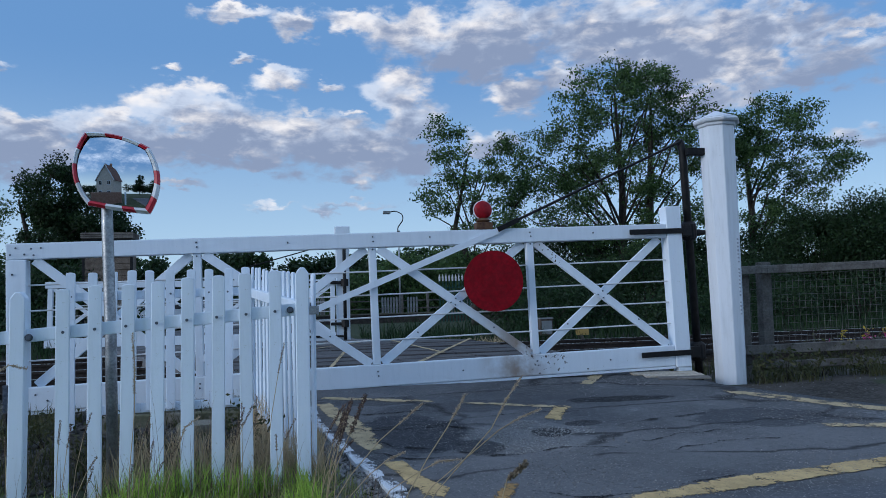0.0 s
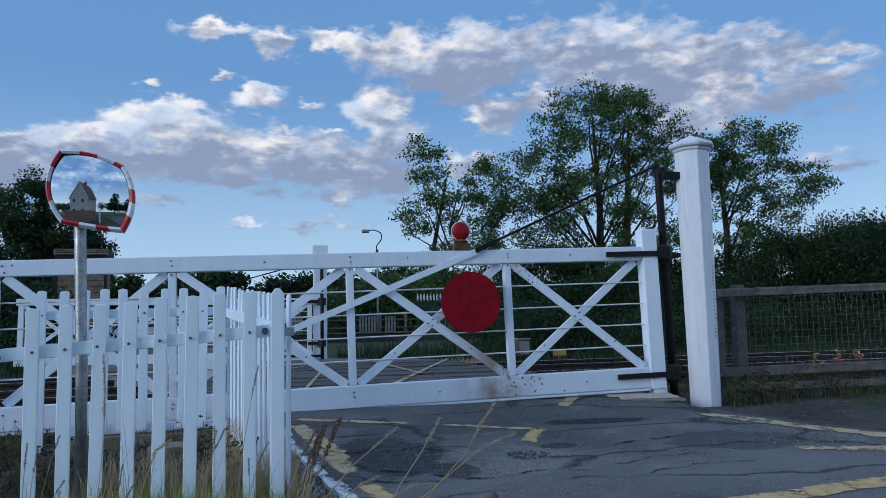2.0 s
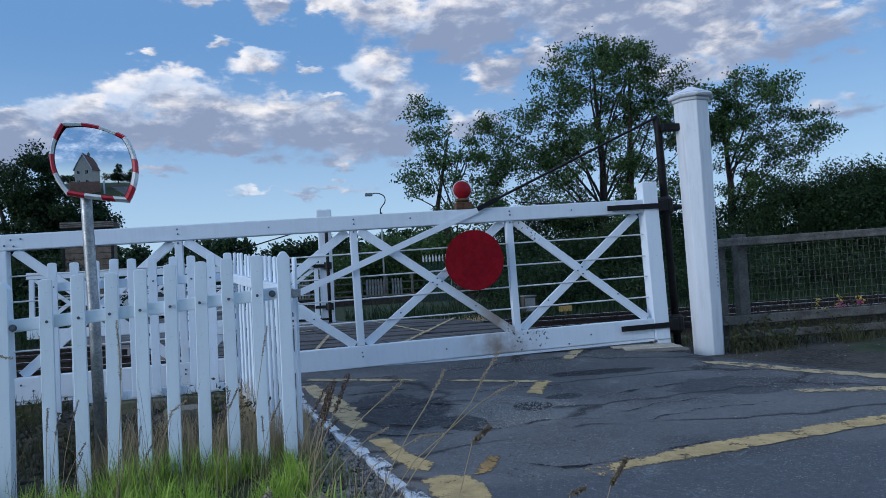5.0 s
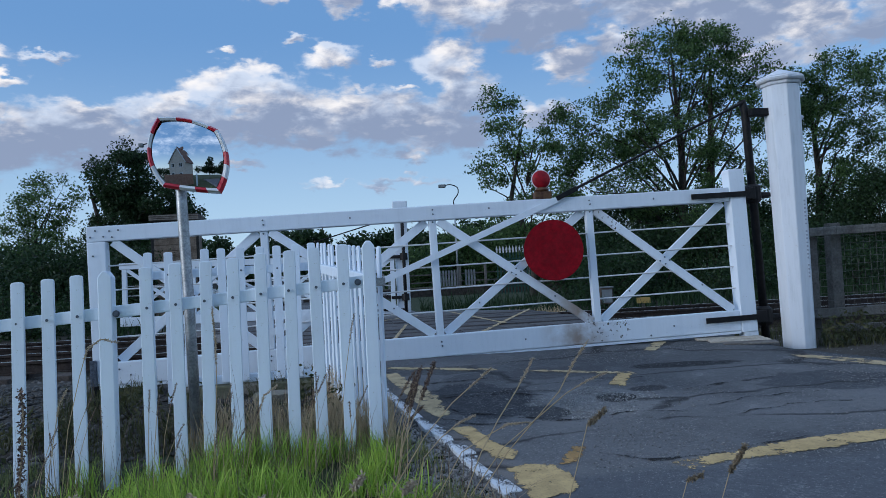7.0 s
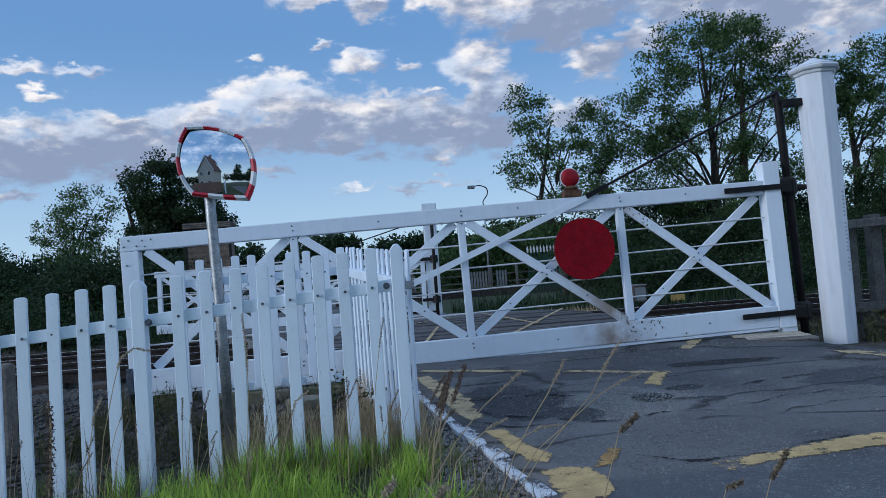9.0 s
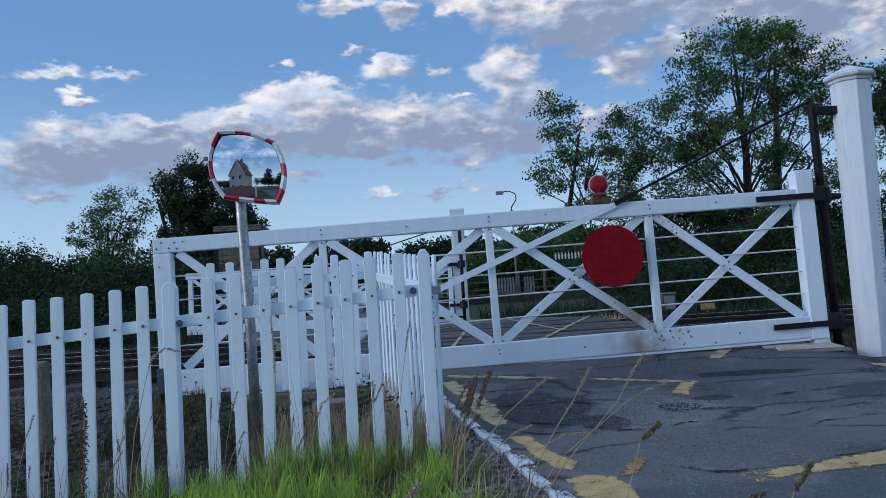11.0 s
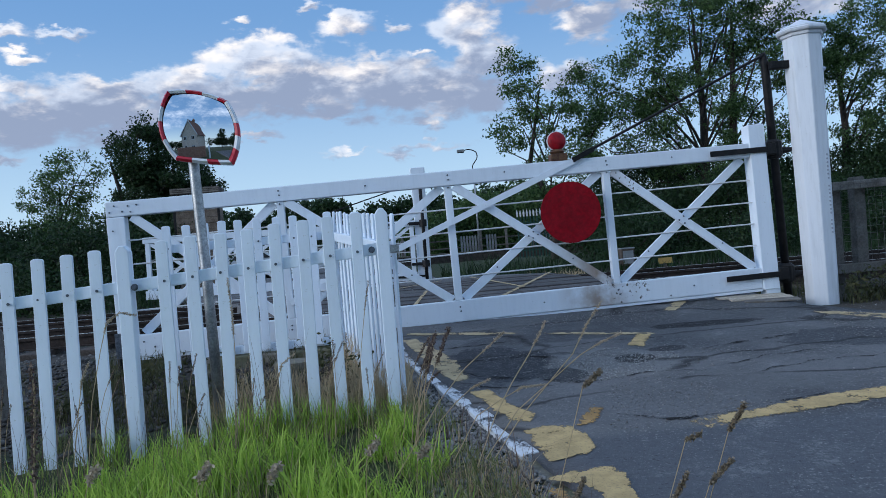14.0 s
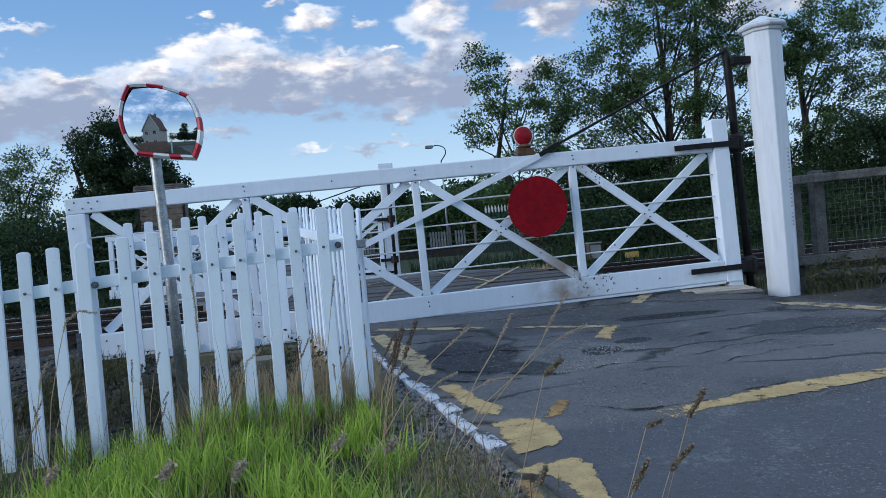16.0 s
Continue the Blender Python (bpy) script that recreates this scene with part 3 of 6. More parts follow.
on_road("road_marking", [(-1.03, -3.52), (-0.94, -3.56), (-0.87, -3.47), (-0.78, -3.27), (-0.81, -3.19), (-0.90, -3.28)], YRUST, "small orange-yellow paint remnant on the road", EDGE)
on_road("road_marking", [(-1.35, -4.17), (-1.19, -4.10), (-1.01, -4.10), (-0.98, -4.20), (-1.01, -4.35), (-1.03, -4.61), (-1.04, -5.4), (-1.15, -5.4), (-1.14, -4.58), (-1.15, -4.36), (-1.19, -4.26), (-1.28, -4.21)], YELLOW, "yellow painted line bending along the road edge", EDGE)
on_road("road_marking", [(-1.36, -4.24), (-1.28, -4.26), (-1.25, -4.54), (-1.25, -4.9), (-1.32, -4.9), (-1.33, -4.5)], YRUST, "broken yellow stub beside the road edge line", EDGE)
on_road("road_marking", [(-0.95, -3.83), (-0.62, -3.74), (-0.39, -3.60), (-0.11, -3.53), (0.14, -3.47), (0.75, -3.38), (1.6, -3.27), (2.6, -3.2), (4.6, -3.15), (4.6, -3.4), (2.6, -3.41), (1.4, -3.47), (0.5, -3.60), (0.05, -3.66), (-0.18, -3.70), (-0.45, -3.76), (-0.62, -3.82), (-0.95, -3.90)], YELLOW, "wide yellow box junction line across the road", EDGE, fade=lambda x, y: 2.6 * step(-0.20, -0.66, x))
on_road("road_marking", [(-0.14, -1.80), (0.10, -1.38), (0.22, -1.41), (-0.02, -1.89)], YELLOW, "short yellow dash of paint on the road", EDGE)
on_road("road_marking", [(0.69, -0.45), (1.02, 0.04), (1.16, 0.02), (0.81, -0.50)], YPALE, "faded pale yellow dash of paint on the road", EDGE)
on_road("road_marking", [(1.70, -2.40), (2.15, -2.54), (3.4, -2.88), (3.4, -3.0), (2.13, -2.71), (1.74, -2.54)], YPALE, "faded orange-yellow line on the road", EDGE)
on_road("road_marking", [(-1.79, -0.38), (-1.10, -0.70), (-0.80, -0.83), (-0.79, -0.93), (-1.06, -0.84), (-1.79, -0.51)], YPALE, "thin worn pale stop line on the road", EDGE)
on_road("road_marking", [(-0.64, -0.89), (-0.38, -1.04), (0.24, -1.39), (0.25, -1.51), (-0.42, -1.15), (-0.62, -1.02)], YPALE, "thin worn pale stop line on the road", EDGE)
on_road("road_marking", [(1.78, -1.06), (1.92, -1.12), (2.26, -1.48), (2.67, -2.08), (4.2, -4.2), (3.98, -4.2), (2.46, -2.17), (2.08, -1.58), (1.81, -1.26)], YPALE, "worn white edge line on the road", EDGE)


def crack(points, width):
    """A dark open crack that wanders along points and tapers at both ends."""
    up, down, n = [], [], len(points) * 6
    for i in range(n + 1):
        t = i / n * (len(points) - 1)
        j = min(int(t), len(points) - 2)
        x = points[j][0] + (points[j + 1][0] - points[j][0]) * (t - j)
        y = points[j][1] + (points[j + 1][1] - points[j][1]) * (t - j)
        y += 0.05 * noise.noise((x * 5, y * 5, 21))
        w = width * (0.25 + math.sin(math.pi * i / n)) * (0.7 + 0.8 * abs(noise.noise((x * 7, y, 33))))
        up.append((x, y + w)), down.append((x, y - w))
    on_road("road_crack", up + down[::-1], TAR, "dark open crack in the worn asphalt", "road cracks", "road crack")


for path, width in (([(-1.71, -1.22), (-1.44, -1.27), (-1.21, -1.27), (-0.97, -1.24), (-0.70, -1.31)], 0.022), ([(-1.44, -1.85), (-1.21, -1.84), (-0.96, -1.85), (-0.68, -1.94)], 0.028),
                    ([(-1.50, -2.42), (-1.37, -2.58), (-1.16, -2.66), (-0.88, -2.70), (-0.58, -2.67), (-0.27, -2.62), (0.05, -2.67)], 0.018),
                    ([(-0.75, -3.38), (-0.57, -3.53), (-0.36, -3.54), (-0.21, -3.50)], 0.014), ([(0.32, -2.10), (0.81, -1.98), (1.14, -1.95)], 0.016),
                    ([(0.30, -2.85), (0.49, -2.79), (0.74, -2.70), (1.12, -2.68), (1.4, -2.66)], 0.008), ([(-0.50, -3.57), (0.02, -3.50), (0.46, -3.39)], 0.010), ([(0.05, -2.68), (0.6, -2.45), (1.2, -2.40)], 0.006),
                    ([(-1.50, -2.05), (-1.30, -2.32), (-1.05, -2.46), (-0.85, -2.62)], 0.022), ([(-0.62, -1.62), (-0.25, -1.52), (0.15, -1.62), (0.5, -1.50)], 0.009)):
    crack(path, width)


# kerb stones along the verge
def build_kerb():
    kerb = thing("kerb", (0, 0, 0), "row of kerb stones with chipped white paint", "kerb")
    kerb["kind"] = "structure"
    b = box(-0.048, 0.048, -0.30, 0.30, -0.16, 0.004, 0.006)
    bmesh.ops.subdivide_edges(b, edges=[e for e in b.edges if e.calc_length() > 0.3], cuts=5)
    for q in b.verts:
        q.co.x += 0.012 * noise.noise((q.co.y * 9, q.co.z * 9, 2))
        q.co.z += 0.010 * noise.noise((q.co.y * 7, q.co.x * 9, 6))
    me = mesh("kerb_stone", b, KERBW)
    y, rng = -1.1, random.Random(4)
    while y > -4.1:
        slope = math.degrees(math.atan2(kerb_x(y - 0.3) - kerb_x(y + 0.3), -0.6))
        m = pose(kerb_x(y) + rng.uniform(-.008, .008), y, road_z(y) + rng.uniform(-.008, .004), math.degrees(math.atan(0.075)), 0, 180 + (-slope))
        part("kerb_stone", me, KERBW, kerb, at=m)
        y -= 0.612
    worn = me.copy()
    worn.materials.clear()
    worn.materials.append(CONC)
    for _ in range(6):
        part("kerb_stone", worn, CONC, kerb, at=pose(kerb_x(y) + rng.uniform(-.02, .01), y, road_z(y) - 0.03 + rng.uniform(-.01, .004), math.degrees(math.atan(0.075)), rng.uniform(-4, 4), 11))
        y -= 0.615


build_kerb()

# crossing deck panels between and beside the rails
def build_crossing():
    deck = thing("crossing_deck", (0, 0, 0.09), "dark level crossing panels between the rails", "crossing deck")
    deck["kind"] = "structure"
    rng = random.Random(7)
    for ya, yb in ((0.75, 1.5), (1.55, 2.30), (2.52, 3.1), (3.14, 3.72), (3.94, 4.75), (4.8, 5.62), (5.84, 6.45), (6.5, 7.06), (7.28, 8.1)):
        a, b = left_edge(ya) + 0.05, right_edge(ya) - 0.05
        n = 4
        for i in range(n):
            x0, x1 = a + (b - a) * i / n, a + (b - a) * (i + 1) / n
            z = road_z(ya) - 0.09 + 0.012 + rng.uniform(-.004, .004)
            part("panel", box(x0 + .012, x1 - .012, ya, yb, z - 0.06, z + 0.015, 0.008), DECK, deck)
    return deck


build_crossing()


def deck_line(p, q, w):
    d = (Vector(q) - Vector(p)).normalized()
    n = Vector((-d.y, d.x)) * w / 2
    b = bmesh.new()
    pts = [Vector(p) + n, Vector(p) - n, Vector(q) - n, Vector(q) + n]
    f = b.faces.new([b.verts.new((v.x, v.y, road_z(v.y) + 0.036)) for v in pts])
    b.normal_update()
    if f.normal.z < 0:
        bmesh.ops.reverse_faces(b, faces=[f])
    single("road_marking", b, YPALE, "faded pale line across the crossing deck", "road marking", "crossing deck lines", "structure")


for p, q, w in (((-0.40, 2.3), (1.6, 7.9), 0.07), ((0.0, 8.6), (0.25, 3.9), 0.07), ((-1.6, 1.6), (-1.2, 4.9), 0.05), ((-2.6, 4.6), (-0.7, 7.9), 0.06)):
    deck_line(p, q, w)


def build_track(y0, label):
    t = thing("railway_track", (0, y0, 0), label, "railway track", "railway tracks")
    t["kind"] = "structure"
    web = bmesh.new()
    for s in (-0.7525, 0.7525):
        web = box(-90, 90, s - 0.07, s + 0.07, -0.03, -0.015, 0, web)
        web = box(-90, 90, s - 0.012, s + 0.012, -0.015, 0.085, 0, web)
        r = part("rail", box(-90, 90, s - 0.036, s + 0.036, 0.085, 0.122, 0.006), STEEL, t)
        part("railhead", box(-90, 90, s - 0.026, s + 0.026, 0.1225, 0.126, 0), SHINE, r, "polished running surface")
    part("rail_web", web, STEEL, t, "rusty rail webs and feet")
    sl = mesh("sleeper", box(-0.125, 0.125, -1.28, 1.28, -0.17, -0.035, 0.012), SLEEP)
    for i in range(100):
        x = -32 + i * 0.68
        if left_edge(y0) - 0.2 < x < right_edge(y0) + 0.2:
            continue
        part("sleeper", sl, SLEEP, t, at=pose(x, 0, 0))


build_track(3.12, "rusty railway track with polished rail heads")
build_track(6.46, "rusty railway track with polished rail heads")


# ---- the level crossing gate ----
TILT = pose(0, 0, 0, 0, -1.29, 0)


def build_gate():
    g = thing("level_crossing_gate", (0, 0, 0), "white painted timber level crossing gate with diagonal braces", "gate", m=TILT)
    part("top_rail", box(-4.455, 1.93, -0.055, 0.055, 1.462, 1.607, 0.01), WHITE, g)
    part("bottom_rail", box(-4.455, 1.93, -0.055, 0.055, 0.115, 0.325, 0.01), RAILW, g)
    part("bottom_batten", box(-4.455, 1.93, -0.046, 0.046, 0.084, 0.113, 0.006), WHITE, g, "thin batten under the bottom rail")
    part("stile", box(-4.455, -4.285, -0.062, 0.058, 0.112, 1.458, 0.01), WHITE, g)
    part("stile", box(1.932, 2.10, -0.075, 0.075, 0.10, 1.79, 0.006), WHITE, g)
    xs = (-2.83, -1.19, 0.42)
    for x in xs:
        part("upright", box(x - 0.036, x + 0.036, -0.04, 0.04, 0.327, 1.460, 0.007), WHITE, g)
    ends = (-4.285, *xs, 1.93)
    for a, b in zip(ends, ends[1:]):
        l, r = (a + 0.02, b - 0.02)
        part("brace", bar((l + 0.04, -0.020, 1.455), (r - 0.04, -0.020, 0.335), 0.085, 0.035), RAILW, g)
        part("brace", bar((l + 0.04, 0.022, 0.335), (r - 0.04, 0.022, 1.455), 0.085, 0.035), WHITE, g)
    for z in (0.557, 0.78, 1.0, 1.23):
        part("wire", tube([(-4.285, 0.0, z), (1.94, 0.0, z)], 0.0075, 8), WIRE, g, "white painted tie wire")
    part("tie_strap", bar((-2.82, -0.068, 0.48), (0.10, -0.068, 1.592), 0.062, 0.012, 0.002), WHITE, g, "white diagonal tie strap")
    part("tie_rod", tube([(0.08, -0.06, 1.60), (2.20, -0.03, 2.50)], 0.0145, 8), BLACK, g, "black iron tie rod")
    part("rod_fork", bar((0.08, -0.07, 1.595), (0.30, -0.065, 1.69), 0.05, 0.035), BLACK, g, "black iron rod fork")
    for z0, x0 in ((1.525, 1.50), (0.245, 1.54)):
        s = part("hinge_strap", box(x0, 2.16, -0.095, -0.079, z0 - 0.028, z0 + 0.028, 0.004), BLACK, g, "black iron hinge strap")
        part("collar", tube([(2.22, 0, z0 - 0.10), (2.22, 0, z0 - 0.07), (2.22, 0, z0 + 0.07), (2.22, 0, z0 + 0.10)], [0.055, 0.085, 0.085, 0.055], 14), BLACK, s, smooth=False)
        part("bolt_plate", box(2.10, 2.20, -0.10, 0.10, z0 - 0.06, z0 + 0.06, 0.01), BLACK, s)
        part("hinge_pin", tube([(2.28, 0, z0 - 0.02), (2.42, -0.04, z0 - 0.02)], [0.045, 0.02], 10), BLACK, s)
    part("foot_block", box(1.96, 2.11, -0.06, 0.06, 0.05, 0.099, 0.006), WHITE, g)
    part("heel_pipe", tube([(2.22, 0, -0.08), (2.22, 0, 2.40), (2.19, 0, 2.52)], 0.042, 14), BLACK, g, "black iron heel pipe", True)
    # target disc with a rim and two fixing battens behind
    d = part("target_disc", disc(0.305, 0.012, 64, 0.003, at=Matrix.Translation((0, -0.105, 1.08))), RED, g, "round matt red warning target")
    part("batten", box(-0.03, 0.03, -0.098, -0.07, 0.86, 1.33, 0.003), WHITE, d)
    rng = random.Random(3)
    bolt = mesh("bolt", disc(0.0085, 0.009, 8, 0.002), BOLT)
    spots = []
    for x in (*xs,):
        spots += [(x + .0, 1.565, -.058), (x + .004, 1.520, -.058), (x, .265, -.0585), (x + .004, .215, -.0585), (x, 1.44, -.045)]
    for x in (-4.42, -4.30, -4.22):
        spots += [(x, 1.50, -.0585), (x + .05, 1.56, -.0585)]
    spots += [(-4.40, 1.33, -.068), (-4.22, .26, -.0585), (-4.12, .20, -.0585), (-3.6, 1.52, -.0585), (-2.0, 1.53, -.0585), (-.62, 1.54, -.0585), (-0.35, .22, -.0585), (1.1, 1.53, -.0585), (1.2, .22, -.0585), (.95, .15, -.0585)]
    for a, b in zip(ends, ends[1:]):
        m = (a + b) / 2
        for dx, dz in ((-.05, .0), (.05, .0), (0, .035), (0, -.035), (.38, -.28), (-.4, -.28)):
            spots.append((m + dx, .895 + dz, -.042))
    for x, z, y in spots:
        part("bolt", bolt, BOLT, g, at=pose(x + rng.uniform(-.006, .006), y, z + rng.uniform(-.006, .006)))
    # latch plate on the free end
    part("latch_plate", box(-4.475, -4.415, -0.085, -0.066, -0.02, 0.36, 0.004), BOLT, g, "drilled dark steel latch plate")


build_gate()


def build_gate_lamp():
    z = 1.605 - 0.09 * 0.0225
    l = thing("gate_lamp", (-0.085, 0, z), "red warning lamp on a rusty brown base, fixed on the gate", "warning lamp")
    part("base", box(-0.085, 0.085, -0.06, 0.06, 0, 0.075, 0.008), BROWNM, l, "rusty brown lamp base")
    part("neck", tube([(0, 0, 0.075), (0, 0, 0.095), (0, 0, 0.12)], [0.055, 0.075, 0.05], 16), BROWNM, l)
    h = part("housing", disc(0.100, 0.034, 36, 0.012, at=Matrix.Translation((0.0, 0.010, 0.205))), REFW, l, "off-white plastic rim")
    b = bmesh.new()
    bmesh.ops.create_uvsphere(b, u_segments=36, v_segments=18, radius=0.093)
    bmesh.ops.transform(b, verts=b.verts, matrix=Matrix.Translation((0, -0.005, 0.205)) @ Matrix.Diagonal((1, 0.42, 1, 1)))
    lens = part("lens", b, REDPL, h, "red fresnel lens", True)
    for r in (0.03, 0.055):
        b = bmesh.new()
        v = [[b.verts.new((math.cos(a) * rr, yy, 0.205 + math.sin(a) * rr)) for a in [2 * math.pi * i / 32 for i in range(32)]] for rr, yy in ((r - .004, -.032 + r * .13), (r, -.041 + r * .14), (r + .004, -.032 + r * .15))]
        for p, q in zip(v, v[1:]):
            for i in range(32):
                b.faces.new((p[i], p[(i + 1) % 32], q[(i + 1) % 32], q[i]))
        part("lens_ring", b, REDPL, h)


build_gate_lamp()


def octagon(r0, z0, r1, z1, bm=None, turn=31.5):
    """An eight-sided frustum; r is the distance to a flat."""
    b = bmesh.new()
    rings = []
    for r, z in ((r0, z0), (r1, z1)):
        c = r / math.cos(math.pi / 8)
        rings.append([b.verts.new((c * math.cos(radians(turn + 45 * i)), c * math.sin(radians(turn + 45 * i)), z)) for i in range(8)])
    for i in range(8):
        b.faces.new((rings[0][i], rings[0][(i + 1) % 8], rings[1][(i + 1) % 8], rings[1][i]))
    b.faces.new(rings[0][::-1]), b.faces.new(rings[1])
    bmesh.ops.bevel(b, geom=b.edges[:], offset=0.006, segments=1, affect="EDGES")
    return join(bm, b)


def build_gate_post():
    p = thing("gate_post", (2.525, -0.10, -0.06), "tall white eight-sided timber gate post with a low pointed cap", "gate post")
    part("shaft", octagon(0.152, 0, 0.175, 2.74), POSTW, p)
    part("cap", octagon(0.186, 2.742, 0.196, 2.775), POSTW, p)
    c = octagon(0.218, 2.777, 0.235, 2.80)
    c = octagon(0.235, 2.802, 0.22, 2.825, c)
    c = octagon(0.22, 2.827, 0.02, 2.925, c)
    part("cap_top", c, POSTW, p)
    part("eye_bolt", tube([(0.19, 0.02, 2.42), (0.235, 0.02, 2.42)], 0.022, 8), POSTW, p)
    rng = random.Random(5)
    for i in range(21):
        if i in (4, 13):
            continue
        z = 0.74 + i * 0.037 * 1.05
        part("letter_bar", box(-0.009, 0.009, -0.006, 0.0, -rng.uniform(.006, .011), rng.uniform(.006, .011), 0.0015), LETTER, p,
             at=Matrix.Rotation(radians(9), 4, "Z") @ Matrix.Translation((0.044, -0.1515 - 0.0084 * z, z)))
    part("bracket", box(-0.36, -0.15, -0.03, 0.05, 2.44, 2.52, 0.01), BLACK, p, "black iron top bearing bracket")


build_gate_post()
pl = thing("ground_board", (1.76, -0.14, 0), "weathered pale timber boards lying beside the gate", "board")
for i in range(3):
    bb = box(-0.34 + 0.05 * i, 0.34 - 0.04 * i, -0.07, 0.07, 0, 0.016, 0.004)
    part("plank", bb, WOOD if i == 2 else PALEW, pl, at=pose(0.02 * i, -0.155 * i + 0.04, 0.084 - 0.0116 * i, 4.3, 0.6 - 0.5 * i, -8 - 5 * i))


# ---- picket fences ----
def picket_outline(w, h, top):
    if top == "round":
        return [(-w / 2, 0), (w / 2, 0), (w / 2, h - 0.012)] + [(w / 2 * math.cos(a), h - 0.012 + 0.012 * math.sin(a)) for a in (0.5, 1.0, 1.57, 2.14, 2.64)] + [(-w / 2, h - 0.012)]
    return [(-w / 2, 0), (w / 2, 0), (w / 2, h - 0.035), (w * 0.18, h), (-w * 0.18, h), (-w / 2, h - 0.035)]


def picket_fence(label, loc, length, turn, top_z, slope, foot_z, rails, spacing=0.163, width=0.070, thick=0.020, group="picket fences", posts=(), places=None):
    """Pickets along local +x, their faces to local -y. top_z is the picket top at the start, slope its rise per metre."""
    f = thing("picket_fence", (0, 0, 0), label, "fence", group, m=pose(*loc, 0, 0, turn))
    rng = random.Random(int(length * 100))
    bolt = mesh("bolt", disc(0.0085, 0.008, 10, 0.002), BOLT)
    n = int(length / spacing + 0.5)
    cache = {}
    for x in places or [i * spacing for i in range(n + 1)]:
        near = [p for p in posts if abs(p - x) < spacing * 0.45]
        if near:
            continue
        h = round(top_z + slope * x - foot_z(x), 2)
        if h not in cache:
            cache[h] = mesh("picket", prism(picket_outline(width, h, "round"), -thick / 2, thick / 2, 0.003), PICKET)
        part("picket", cache[h], PICKET, f, at=pose(x + rng.uniform(-.004, .004), -0.036, foot_z(x) + rng.uniform(-.006, .006), rng.uniform(-.5, .5), rng.uniform(-.55, .55), 0))
        for dz, _, _ in rails:
            if dz > 0.3:
                part("bolt", bolt, BOLT, f, at=pose(x, -0.048, dz + slope * x))
    for p in posts:
        h = top_z + slope * p - foot_z(p) + 0.005
        b = prism(picket_outline(0.078, h, "point"), -0.042, 0.035, 0.005)
        part("post", b, PICKET, f, at=pose(p, -0.012, foot_z(p)))
    for dz, a, b in rails:
        rail = box(0, math.hypot(b - a, slope * (b - a)), -0.022, 0.022, -0.036, 0.036, 0.006)
        part("rail", rail, PICKET, f, at=Matrix.Translation((a, 0.0, dz + slope * a)) @ Matrix.Rotation(-math.atan(slope), 4, "Y"))
    return f


NX = -6.50
FS = 0.0717
places = [4.415 - 0.161 * i for i in range(8)] + [2.906 - 0.1645 * i for i in range(8)] + [1.385 - 0.1645 * i for i in range(9)]
front = picket_fence("white painted picket fence standing in long grass", (NX, -2.83, 0), 4.57, 0, 1.075 - FS * 4.57, FS,
                     lambda x: ground_z(NX + x, -2.83) - 0.05, [(0.840 - FS * 4.57, 0, 4.57)], 0.1632, posts=(4.57, 3.06, 1.53), places=places)
part("corner_bracket", box(4.605, 4.665, -0.03, 0.03, 0.805, 0.855, 0.004), GALV, front, "galvanised steel corner bracket")
big = mesh("coach_bolt", disc(0.02, 0.02, 12, 0.006), BOLT)
part("coach_bolt", big, BOLT, front, at=pose(4.50, -0.03, 0.835))
part("coach_bolt", big, BOLT, front, at=pose(3.118, -0.048, 0.725))
ret_turn = math.degrees(math.atan2(2.13, -0.46))
picket_fence("white painted picket fence running beside the road", (-1.905, -2.72, 0), 2.12, ret_turn, 1.05, 0.08,
             lambda x: road_z(-2.72 + x * 0.98) - 0.10, [(0.84, 0, 2.14), (-0.11, 0.1, 2.14)], 0.163, width=0.070, thick=0.016)
picket_fence("white painted picket fence on a low concrete plinth", (-3.75, -0.70, 0), 1.38, 0, 1.20, 0.012,
             lambda x: -0.24 if x < 0.25 else 0.06, [(1.00, 0, 1.40), (0.07, 0.2, 1.40)], 0.153)
single("plinth", box(-3.52, -2.36, -0.80, -0.60, -0.35, 0.03, 0.015), CONC, "mossy concrete plinth under the picket fence", "plinth")


